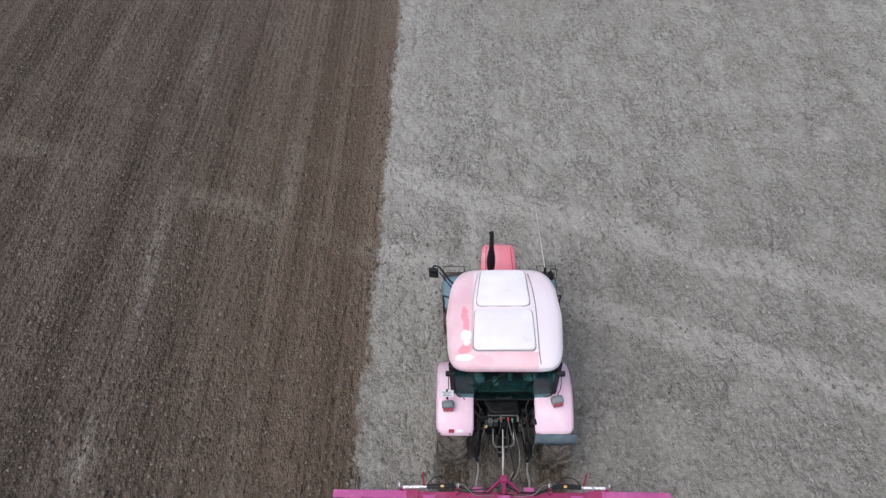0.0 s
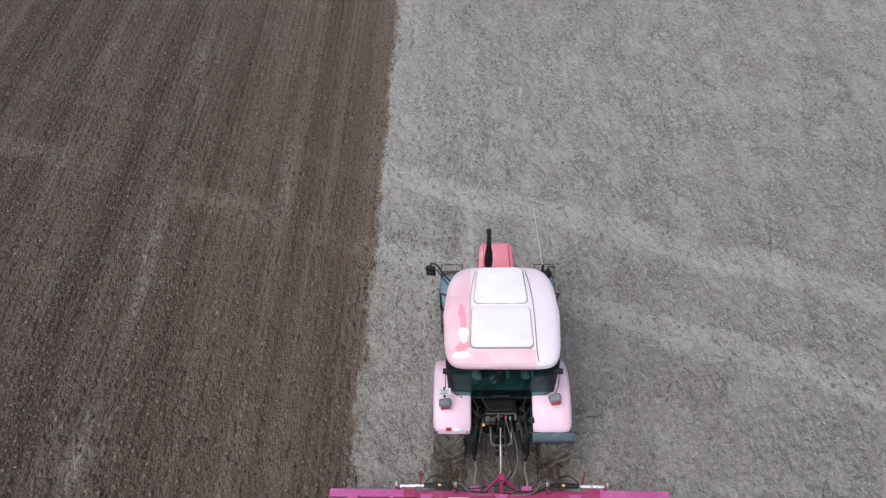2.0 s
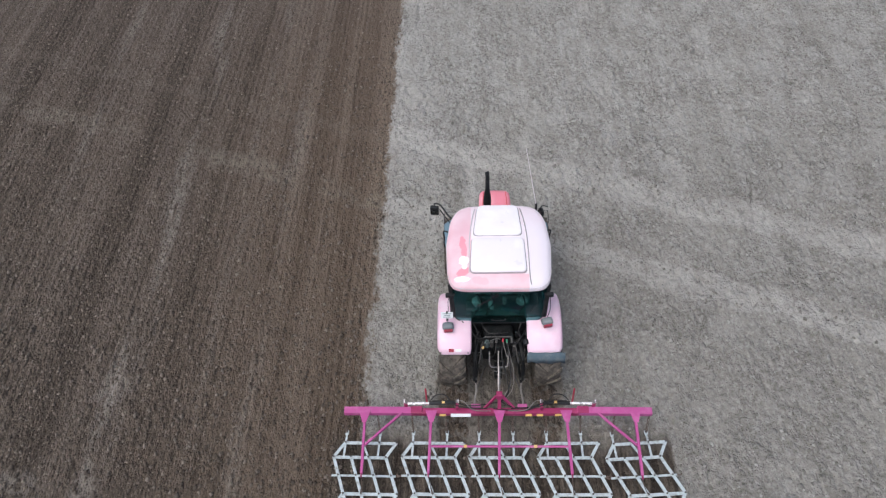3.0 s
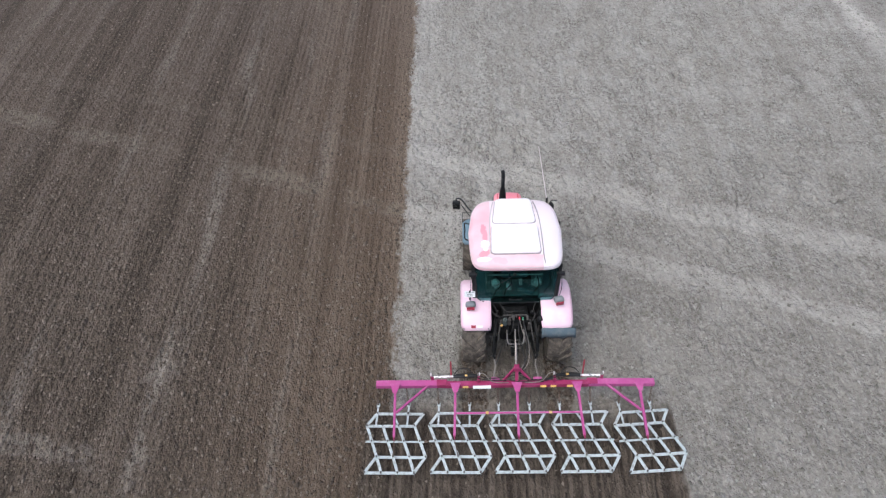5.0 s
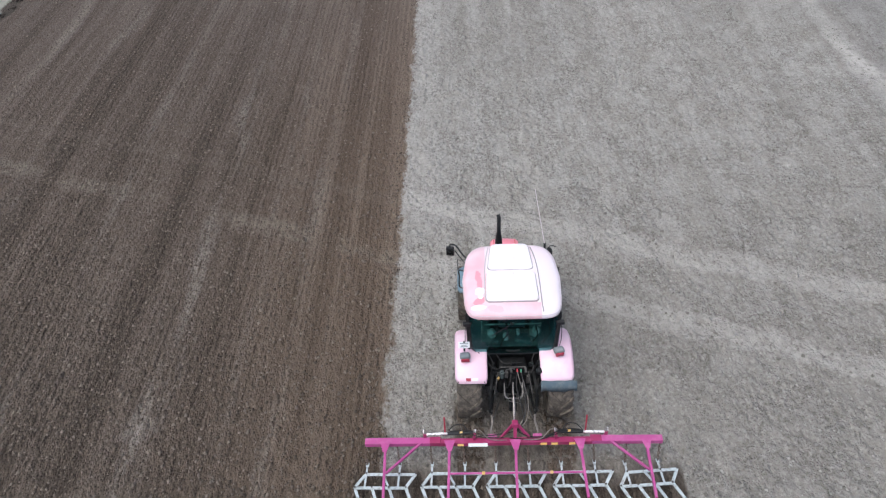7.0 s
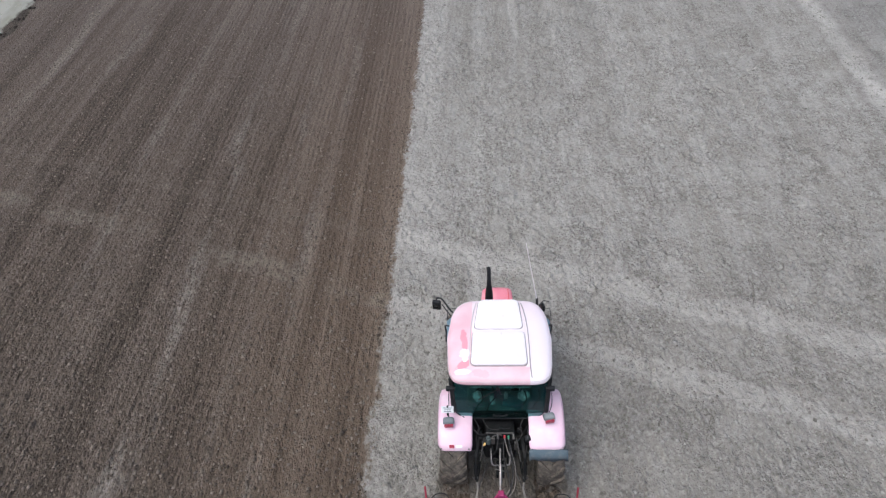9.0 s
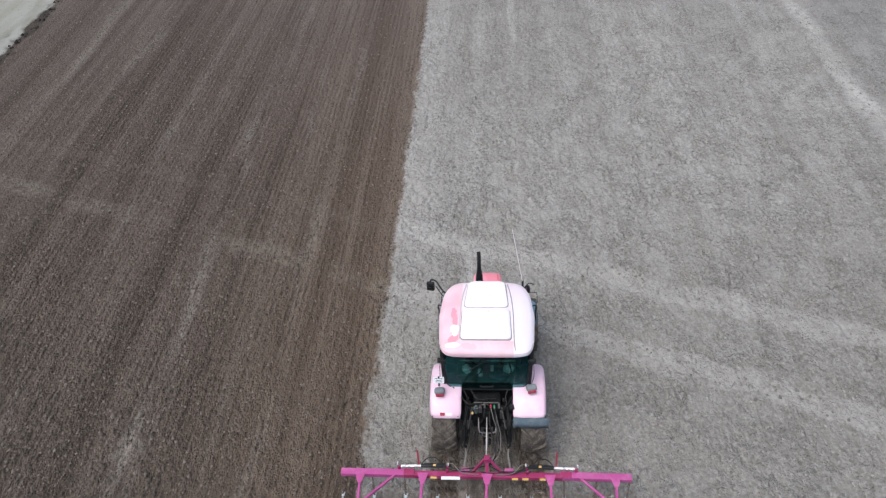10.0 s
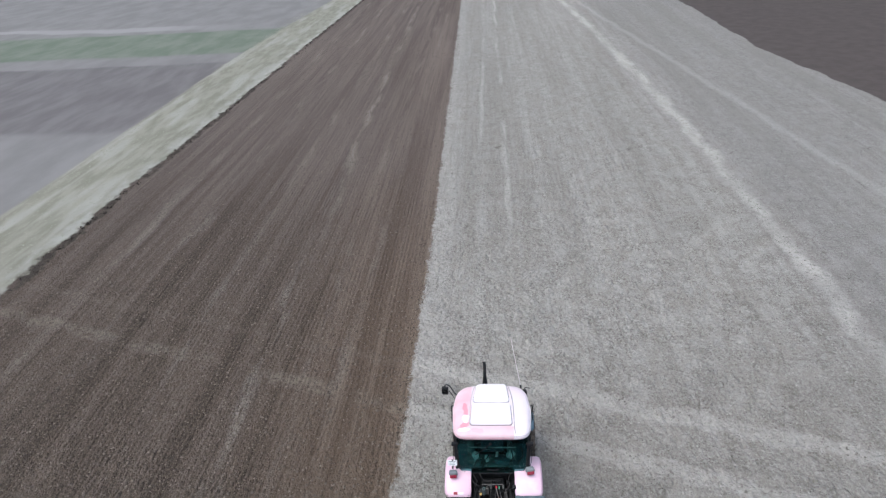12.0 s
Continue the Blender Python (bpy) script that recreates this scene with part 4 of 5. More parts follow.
for sx in (-1, 1):
    part("inner_wall", box(bm_new(), (sx * 0.60, -0.06, 1.63), (0.32, 0.74, 0.13), 0.03), SEAT, cab, "dark panel over the wheel arch")
part("headliner", box(bm_new(), (0, 0.34, 2.51), (1.30, 1.3, 0.03), 0.01), TRIM_GREY, cab)
seat = part("driver_seat", box(box(bm_new(), (0.0, 0.18, 1.82), (0.50, 0.48, 0.14), 0.05), (0.0, -0.06, 2.05), (0.48, 0.12, 0.46), 0.05), SEAT, cab, "empty dark driver seat")
part("seat_base", box(bm_new(), (0, 0.18, 1.70), (0.34, 0.36, 0.16), 0.03), BLACK, seat)
bm = wheel_turn(bm_new(), [(0.012 * math.cos(a), 0.19 + 0.012 * math.sin(a)) for a in (2 * math.pi * k / 6 for k in range(6))], Vector((0, 0, 0)), 28)
bmesh.ops.transform(bm, matrix=Matrix.Translation((0, 0.72, 2.02)) @ Matrix.Rotation(radians(-62), 4, "X") @ Matrix.Rotation(radians(90), 4, "Y"), verts=bm.verts)
wheel = part("steering_wheel", bm, BLACK, cab)
part("steering_column", rod(bm_new(), (0, 0.70, 2.01), (0, 0.92, 1.62), 0.035), BLACK, wheel)
part("dashboard", box(bm_new(), (0, 0.98, 1.78), (0.56, 0.22, 0.34), 0.06), TRIM_GREY, cab)
part("side_console", box(bm_new(), (0.43, 0.15, 1.80), (0.20, 0.75, 0.30), 0.05), TRIM_GREY, cab)
part("side_console", box(bm_new(), (-0.47, 0.10, 1.74), (0.16, 0.60, 0.20), 0.05), TRIM_GREY, cab)
for k, (x, y, c) in enumerate(((0.38, 0.22, BLACK), (0.44, 0.26, BLACK), (0.50, 0.22, TRIM_GREY))):
    lever = part("control_lever", rod(bm_new(), (x, y, 1.94), (x, y - 0.03, 2.06), 0.009), BLACK, cab)
    part("lever_knob", rod(bm_new(), (x, y - 0.03, 2.05), (x, y - 0.035, 2.09), 0.02, 0.012), c, lever)

# ---- bonnet, exhaust, nose ----
rings = []
for y, w, top, low in ((1.16, 0.315, 1.70, 1.0), (1.5, 0.315, 1.695, 0.95), (1.9, 0.31, 1.67, 0.93), (2.30, 0.305, 1.64, 0.93), (2.48, 0.295, 1.60, 0.94), (2.575, 0.27, 1.54, 0.96), (2.62, 0.23, 1.40, 1.0)):
    rings.append([(-w, y, low), (-w, y, top - 0.12), (-w * 0.97, y, top - 0.05), (-w * 0.86, y, top - 0.012), (-w * 0.5, y, top), (0, y, top + 0.006), (w * 0.5, y, top), (w * 0.86, y, top - 0.012), (w * 0.97, y, top - 0.05), (w, y, top - 0.12), (w, y, low)])
hood = part("bonnet", loft(bm_new(), rings), HOOD, tractor, "bright coral red bonnet", True)
for sx in (-1, 1):
    part("bonnet_trim", hose(bm_new(), [(sx * 0.235, 1.2, 1.705), (sx * 0.235, 1.7, 1.693), (sx * 0.228, 2.1, 1.66), (sx * 0.215, 2.47, 1.602)], 0.009), HOOD_DARK, hood, "dark red bonnet seam")
    part("headlamp", box(bm_new(), (sx * 0.14, 2.60, 1.28), (0.13, 0.04, 0.09), 0.015), WHITE, hood)
    part("side_panel", box(bm_new(), (sx * 0.318, 1.75, 1.22), (0.012, 1.0, 0.42), 0.005), HOOD_DARK, hood)
part("grille", box(bm_new(), (0, 2.62, 1.12), (0.36, 0.03, 0.18), 0.01), BLACK, hood)
EX = Vector((-0.155, 1.72, 0))
bm = bm_new()
prof = ((1.66, 0.042), (1.84, 0.043), (1.92, 0.055), (2.02, 0.066), (2.16, 0.072), (2.30, 0.066), (2.42, 0.052), (2.50, 0.040), (2.76, 0.035))
loft(bm, [[(EX.x + r * math.cos(a), EX.y + r * math.sin(a), z) for a in (2 * math.pi * k / 18 for k in range(18))] for z, r in prof])
exhaust = part("exhaust_stack", bm, BLACK, tractor, "matt black exhaust stack", True)
part("exhaust_tip", hose(bm_new(), [(EX.x, EX.y, 2.74), (EX.x, EX.y, 2.81), (EX.x - 0.003, EX.y + 0.012, 2.86), (EX.x - 0.014, EX.y + 0.045, 2.895)], 0.037, seg=14), BLACK, exhaust)

# ---- mirrors, antenna, lamps ----
mirror = part("side_mirror", box(bm_new(), (-1.09, 1.30, 2.42), (0.155, 0.07, 0.20), 0.025, Matrix.Rotation(radians(-8), 4, "Z")), BLACK, tractor, "black side mirror on a bent arm")
part("mirror_face", box(bm_new(), (-1.093, 1.255, 2.41), (0.125, 0.006, 0.16), 0.002, Matrix.Rotation(radians(-8), 4, "Z") @ Matrix.Rotation(radians(12), 4, "X")), DARK_GLASS, mirror)
part("mirror_arm", hose(bm_new(), [(-0.70, 1.05, 2.36), (-0.85, 1.16, 2.44), (-0.98, 1.29, 2.56), (-1.08, 1.33, 2.56), (-1.09, 1.32, 2.50)], 0.016), BLACK, mirror)
part("mirror_stay", hose(bm_new(), [(-0.72, 1.05, 2.18), (-0.86, 1.22, 2.24), (-1.0, 1.33, 2.40)], 0.010), BLACK, mirror)
mirror = part("side_mirror", box(bm_new(), (0.79, 1.28, 2.36), (0.06, 0.11, 0.14), 0.025, Matrix.Rotation(radians(18), 4, "Z")), BLACK, tractor, "black side mirror folded in")
part("mirror_arm", hose(bm_new(), [(0.64, 1.05, 2.36), (0.70, 1.18, 2.42), (0.75, 1.27, 2.46), (0.79, 1.28, 2.42)], 0.014), BLACK, mirror)
part("mirror_stay", hose(bm_new(), [(0.74, 1.26, 2.44), (0.80, 1.33, 2.47), (0.90, 1.32, 2.45)], 0.009), BLACK, mirror)
antenna = part("antenna", rod(bm_new(), (0.68, 1.28, 2.55), (0.47, 1.47, 3.72), 0.007, 0.005, 6), SEAL, tractor, "thin whip antenna")
part("antenna_bracket", beam(bm_new(), (0.62, 1.12, 2.44), (0.69, 1.27, 2.44), 0.03, 0.02), BLACK, antenna)
part("antenna_foot", rod(bm_new(), (0.685, 1.26, 2.42), (0.68, 1.28, 2.58), 0.022), BLACK, antenna)
for sx, lx, ly, lz, turn in ((-1, -0.85, -0.66, 1.735, 4), (1, 0.80, -0.60, 1.775, 12)):
    spin = Matrix.Rotation(radians(turn), 4, "Z")
    lamp = part("tail_lamp", box(bm_new(), (lx, ly, lz), (0.21, 0.14, 0.075), 0.033, spin, 0.72), LAMP_GREY, tractor, "grey tail lamp housing with red lens", True)
    part("red_lens", box(bm_new(), spin @ Vector((0, -0.055, 0)) + Vector((lx, ly, lz - 0.060)), (0.150, 0.055, 0.075), 0.014, spin), RED_LENS, lamp, "red lens")
    part("lamp_bracket", box(bm_new(), (lx, ly + 0.03, lz - 0.12), (0.06, 0.08, 0.17), 0.01), BLACK, lamp)
    part("lamp_cable", hose(bm_new(), [(sx * 0.815, -0.45, 2.34), (sx * 0.835, -0.46, 2.15), (sx * 0.840, -0.50, 1.95), (lx, ly + 0.05, lz)], 0.006), BLACK, lamp)
holder = part("plate_holder", beam(bm_new(), (-0.86, -0.60, 1.78), (-0.86, -0.56, 2.0), 0.03, 0.02), BLACK, tractor)
plate_ob = part("number_plate", box(bm_new(), (-0.86, -0.585, 1.93), (0.20, 0.012, 0.12), 0.004, Matrix.Rotation(radians(-25), 4, "X")), WHITE, holder, "small white number plate")
for z, wide in ((0.033, 0.14), (0.0, 0.10), (-0.03, 0.12)):
    turn = Matrix.Rotation(radians(-25), 4, "X")
    q = Matrix.Translation((-0.86, -0.585, 1.93)) @ turn @ Vector((0.0, -0.009, z))
    part("plate_bar", box(bm_new(), q, (wide, 0.004, 0.011), 0.0, turn), LAMP_GREY, plate_ob)

# ---- chassis and rear end ----
chassis = part("chassis", box(box(box(bm_new(), (0, 0.3, 0.80), (0.50, 1.5, 0.55), 0.06), (0, 1.6, 0.75), (0.42, 1.5, 0.45), 0.05), (0, -0.42, 0.82), (0.56, 0.42, 0.62), 0.08), CAST, tractor, "oily black gearbox and engine block")
part("rear_axle", rod(rod(bm_new(), (-0.80, AXLE_R.y, AXLE_R.z), (0.84, AXLE_R.y, AXLE_R.z), 0.13, seg=20), (-0.50, AXLE_R.y, AXLE_R.z), (0.52, AXLE_R.y, AXLE_R.z), 0.19, seg=20), CAST, chassis)
part("front_axle", beam(rod(bm_new(), (-0.80, AXLE_F.y, AXLE_F.z), (0.86, AXLE_F.y, AXLE_F.z), 0.09, seg=16), (-0.5, AXLE_F.y, 0.6), (0.5, AXLE_F.y, 0.6), 0.2, 0.16), CAST, chassis)
part("lift_cover", box(bm_new(), (0, -0.52, 1.20), (0.50, 0.34, 0.24), 0.06), CAST, chassis)
part("rock_shaft", rod(bm_new(), (-0.40, -0.66, 1.22), (0.40, -0.66, 1.22), 0.055, seg=16), CAST, chassis)
part("drain_bar", rod(bm_new(), (-0.24, -0.70, 1.43), (0.22, -0.70, 1.43), 0.011), GALV_DARK, chassis)
for sx in (-1, 1):
    part("lift_arm", beam(bm_new(), (sx * 0.36, -0.64, 1.24), (sx * 0.41, -0.99, 1.12), 0.05, 0.09, 0.012), CAST, chassis)
    part("lift_rod", rod(rod(bm_new(), (sx * 0.41, -0.98, 1.12), (sx * 0.42, -1.06, 0.58), 0.022), (sx * 0.415, -1.0, 0.98), (sx * 0.42, -1.04, 0.72), 0.035), CAST, chassis)
    part("lower_link", beam(bm_new(), (sx * 0.34, -0.55, 0.52), (sx * 0.40, -1.10, 0.54), 0.035, 0.085, 0.01), CAST, chassis)
    part("link_tip", hose(bm_new(), [(sx * 0.40, -1.08, 0.54), (sx * 0.385, -1.22, 0.52), (sx * 0.42, -1.40, 0.47), (sx * 0.40, -1.54, 0.46)], 0.020), GALV_LINK, chassis, "worn grey lower link arm")
    part("link_end", rod(bm_new(), (sx * 0.36, -1.54, 0.46), (sx * 0.44, -1.54, 0.46), 0.045), STEEL, chassis)
    part("check_chain", rod(bm_new(), (sx * 0.22, -0.70, 0.50), (sx * 0.38, -1.20, 0.50), 0.014), GALV_DARK, chassis)
    part("hitch_plate", box(bm_new(), (sx * 0.13, -0.70, 0.80), (0.03, 0.20, 0.50), 0.01), CAST, chassis)
link = part("top_link", rod(rod(bm_new(), (0.0, -0.70, 1.10), (-0.01, -1.44, 0.80), 0.016), (0.0, -1.02, 0.97), (-0.005, -1.32, 0.848), 0.028), STEEL, chassis, "bare steel top link turnbuckle")
part("turn_handle", rod(bm_new(), (-0.11, -1.08, 0.96), (0.10, -1.12, 0.93), 0.010), GALV_DARK, link)
part("top_link_bracket", box(bm_new(), (0, -0.72, 1.10), (0.10, 0.10, 0.20), 0.015), CAST, chassis)
part("pickup_hook", hose(bm_new(), [(-0.155, -0.72, 1.0), (-0.155, -0.80, 0.95), (-0.15, -0.90, 0.90), (-0.10, -0.955, 0.86), (0.12, -0.955, 0.86), (0.17, -0.90, 0.90), (0.175, -0.80, 0.95), (0.175, -0.72, 1.0)], 0.017), STEEL, chassis, "bent steel pick-up hitch")
part("tow_clevis", box(box(bm_new(), (0, -0.86, 0.52), (0.14, 0.26, 0.05), 0.012), (0, -0.86, 0.62), (0.14, 0.26, 0.04), 0.012), CAST, chassis)
part("power_shaft", rod(rod(bm_new(), (0, -0.62, 0.72), (0, -0.80, 0.72), 0.03), (0, -0.60, 0.72), (0, -0.70, 0.72), 0.09), CAST, chassis)
spools = part("valve_block", box(bm_new(), (0.10, -0.64, 1.32), (0.30, 0.12, 0.10), 0.02), CAST, chassis)
for x, y, cap in ((0.07, -0.75, RED_CAP), (0.135, -0.76, GREEN_CAP)):
    part("hose_coupler", rod(bm_new(), (x, y + 0.03, 1.40), (x, y - 0.02, 1.38), 0.015), cap, spools)
for x in (-0.04, 0.22):
    part("hose_coupler", rod(bm_new(), (x, -0.71, 1.42), (x, -0.79, 1.39), 0.022), GALV_DARK, spools)
part("oil_bottle", rod(rod(bm_new(), (-0.20, -0.74, 1.20), (-0.20, -0.74, 1.34), 0.045), (-0.20, -0.74, 1.34), (-0.20, -0.74, 1.38), 0.022), TRIM_GREY, chassis, "small greyish drip bottle")
part("brass_valve", rod(bm_new(), (-0.27, -0.78, 1.20), (-0.27, -0.80, 1.26), 0.025), YELLOW, chassis)
part("trailer_socket", box(rod(bm_new(), (0.455, -0.78, 1.46), (0.455, -0.86, 1.44), 0.055, seg=16), (0.47, -0.70, 1.46), (0.05, 0.16, 0.05), 0.012), BLACK, tractor, "black round trailer socket")
for pts, r in ((((0.06, -0.80, 1.385), (0.05, -1.0, 1.22), (0.13, -1.2, 0.95), (0.16, -1.38, 0.72), (0.08, -1.50, 0.66)), 0.011),
               (((0.14, -0.80, 1.385), (0.17, -1.0, 1.25), (0.20, -1.2, 0.98), (0.13, -1.42, 0.72), (0.02, -1.52, 0.68)), 0.011),
               (((0.30, -0.62, 1.45), (0.36, -0.74, 1.50), (0.30, -0.82, 1.40), (0.27, -0.72, 1.28)), 0.009),
               (((-0.62, -0.50, 1.62), (-0.45, -0.66, 1.50), (-0.34, -0.74, 1.44), (-0.24, -0.66, 1.34)), 0.011),
               (((0.44, -0.84, 1.28), (0.42, -0.94, 1.05), (0.38, -0.88, 0.85), (0.30, -0.70, 0.8)), 0.010),
               (((-0.04, -0.78, 1.39), (-0.07, -0.90, 1.22), (-0.12, -0.86, 1.02), (-0.10, -0.70, 0.9)), 0.009),
               (((-0.33, -0.60, 1.45), (-0.40, -0.72, 1.30), (-0.36, -0.80, 1.05), (-0.28, -0.66, 0.85)), 0.010)):
    part("hydraulic_hose", hose(bm_new(), pts, r), HOSE, chassis, "black hydraulic hose")
for pts in (((0.07, -0.77, 1.385), (0.12, -0.92, 1.24), (0.20, -1.08, 1.02), (0.19, -1.28, 0.80), (0.07, -1.44, 0.70)), ((0.135, -0.78, 1.385), (0.19, -0.95, 1.22), (0.25, -1.12, 0.98), (0.22, -1.34, 0.76), (0.08, -1.48, 0.68))):
    part("supply_hose", hose(bm_new(), pts, 0.009), GALV_LINK, chassis, "dusty grey hydraulic hose")
for pts in (((-0.30, -0.50, 1.56), (-0.18, -0.66, 1.50), (0.02, -0.68, 1.52), (0.16, -0.64, 1.48)), ((0.40, -0.48, 1.57), (0.34, -0.60, 1.50), (0.36, -0.70, 1.40), (0.30, -0.72, 1.30)), ((-0.44, -0.48, 1.55), (-0.36, -0.62, 1.46), (-0.40, -0.66, 1.34), (-0.30, -0.70, 1.22))):
    part("control_cable", hose(bm_new(), pts, 0.008), HOSE, chassis, "dull black control cable")
for x, y, z, s in ((-0.16, -0.62, 1.36, 0.10), (0.33, -0.60, 1.36, 0.09), (-0.34, -0.62, 1.30, 0.08), (0.02, -0.60, 1.42, 0.07)):
    part("valve_body", box(bm_new(), (x, y, z), (s, s * 0.8, s * 0.9), 0.014), CAST, chassis)
for sx in (-1, 1):
    part("guard_stay", beam(bm_new(), (sx * 0.46, -0.62, 1.52), (sx * 0.30, -0.70, 1.10), 0.03, 0.03), CAST, chassis)
    part("spring_rod", rod(bm_new(), (sx * 0.27, -0.74, 1.34), (sx * 0.34, -0.95, 0.98), 0.014), GALV_DARK, chassis)
    part("link_pin", rod(bm_new(), (sx * 0.38, -1.04, 0.60), (sx * 0.47, -1.04, 0.60), 0.022), GALV_DARK, chassis)
part("bracket", box(bm_new(), (-0.12, -0.76, 1.30), (0.06, 0.05, 0.16), 0.01), GALV_DARK, chassis)
part("bracket", box(bm_new(), (0.26, -0.78, 1.18), (0.05, 0.05, 0.20), 0.01), GALV_DARK, chassis)
part("hook_rail", hose(bm_new(), [(-0.13, -0.74, 1.36), (-0.12, -0.78, 1.46), (0.0, -0.76, 1.47), (0.02, -0.72, 1.38)], 0.010), GALV_DARK, chassis)
part("remote_lever", rod(bm_new(), (-0.22, -0.72, 1.26), (-0.30, -0.82, 1.34), 0.012), GALV_DARK, chassis)
for sx in (-1, 1):
    part("cab_step", box(bm_new(), (sx * 0.62, 0.80, 0.55), (0.26, 0.30, 0.03), 0.01), BLACK, chassis)
    part("cab_step", box(bm_new(), (sx * 0.66, 0.80, 0.85), (0.22, 0.28, 0.03), 0.01), BLACK, chassis)
    part("fuel_tank", box(bm_new(), (sx * 0.46, 0.80, 0.72), (0.22, 0.70, 0.40), 0.06), CAST, chassis)

# ---- the harrow's folding frame ----
frame_ob = thing("folding_harrow", (0, -1.62, 0), "magenta steel folding harrow frame hung on the tractor", "harrow")
BZ, BY = 0.50, -1.61
for name, xa, xb, ya, yb, lift in (("left_wing", -2.67, -1.34, BY, BY - 0.005, 0.01), ("right_wing", 1.34, 2.58, BY - 0.005, BY - 0.02, 0.01)):
    wing = part("wing_beam", beam(bm_new(), (xa, ya, BZ + lift), (xb, yb, BZ + lift), 0.125, 0.10, 0.012), MAGENTA, frame_ob, "magenta box-section wing beam")
part("centre_beam", beam(bm_new(), (-1.36, BY - 0.01, BZ - 0.01), (1.36, BY - 0.01, BZ - 0.01), 0.105, 0.10, 0.012), CRIMSON, frame_ob, "dull crimson centre beam")
for sx in (-1, 1):
    part("fold_hinge", box(box(bm_new(), (sx * 1.42, BY, BZ + 0.01), (0.20, 0.135, 0.11), 0.015), (sx * 1.60, BY + 0.07, BZ + 0.08), (0.06, 0.05, 0.14), 0.01), CRIMSON, frame_ob)
    cyl = part("hydraulic_cylinder", rod(bm_new(), (sx * 0.74, BY + 0.10, BZ + 0.12), (sx * 1.20, BY + 0.09, BZ + 0.12), 0.034, seg=16), BLACK, frame_ob, "black hydraulic cylinder with bright rod")
    part("piston_rod", rod(bm_new(), (sx * 1.20, BY + 0.09, BZ + 0.12), (sx * 1.60, BY + 0.08, BZ + 0.12), 0.022, seg=14), CHROME, cyl, "bright chrome piston rod")
    part("cylinder_pin", rod(bm_new(), (sx * 1.60, BY + 0.08, BZ + 0.04), (sx * 1.60, BY + 0.08, BZ + 0.19), 0.024), STEEL, cyl)
    part("cylinder_pin", rod(bm_new(), (sx * 0.72, BY + 0.10, BZ + 0.04), (sx * 0.72, BY + 0.10, BZ + 0.19), 0.024), STEEL, cyl)
    for ex in (0.70, 1.62):
        ring = wheel_turn(bm_new(), [(0.011 * math.cos(a), 0.026 + 0.011 * math.sin(a)) for a in (2 * math.pi * k / 6 for k in range(6))], Vector((0, 0, 0)), 12)
        bmesh.ops.transform(ring, matrix=Matrix.Translation((sx * ex, BY + 0.09, BZ + 0.20)) @ Matrix.Rotation(radians(35), 4, "X"), verts=ring.verts)
        part("lifting_eye", ring, CHROME, cyl, "bright steel lifting eye")
    part("cylinder_hose", hose(bm_new(), [(sx * 1.18, BY + 0.12, BZ + 0.15), (sx * 1.08, BY + 0.20, BZ + 0.20), (sx * 0.92, BY + 0.19, BZ + 0.22), (sx * 0.78, BY + 0.05, BZ + 0.16), (sx * 0.55, BY + 0.02, BZ + 0.09), (sx * 0.20, BY + 0.01, BZ + 0.08)], 0.010), HOSE, cyl, "black looped hydraulic hose")
    part("cylinder_hose", hose(bm_new(), [(sx * 0.76, BY + 0.11, BZ + 0.15), (sx * 0.62, BY + 0.09, BZ + 0.20), (sx * 0.45, BY - 0.02, BZ + 0.09), (sx * 0.15, BY - 0.03, BZ + 0.07)], 0.008), GALV_LINK, cyl, "dusty grey hydraulic hose")
    part("cylinder_band", rod(bm_new(), (sx * 0.93, BY + 0.10, BZ + 0.12), (sx * 0.98, BY + 0.10, BZ + 0.12), 0.037, seg=16), YELLOW, cyl)
    part("cylinder_lug", box(bm_new(), (sx * 0.72, BY + 0.05, BZ + 0.06), (0.05, 0.12, 0.14), 0.01), CRIMSON, frame_ob)
    part("locking_pin", beam(bm_new(), (sx * 1.24, BY + 0.10, BZ + 0.05), (sx * 1.24, BY + 0.14, BZ + 0.55), 0.030, 0.016), PIN_RED, frame_ob, "upright red locking pin")
    part("hitch_leg", beam(bm_new(), (sx * 0.03, -1.45, 0.78), (sx * 0.27, BY + 0.02, 0.53), 0.028, 0.07, 0.006), CRIMSON, frame_ob)
    part("lower_lug", box(bm_new(), (sx * 0.40, BY + 0.06, 0.48), (0.16, 0.12, 0.12), 0.012), MAGENTA, frame_ob)
part("hitch_head", box(bm_new(), (0, -1.46, 0.79), (0.10, 0.10, 0.11), 0.012), CRIMSON, frame_ob)
part("hitch_post", beam(bm_new(), (0, -1.46, 0.78), (0, BY, 0.54), 0.06, 0.05, 0.008), CRIMSON, frame_ob)
ARMS = ((-2.30, -2.27, -2.74), (-1.16, -1.18, -2.73), (0.0, -0.03, -2.75), (1.13, 1.14, -2.74), (2.28, 2.25, -2.76))
AZ = 0.55
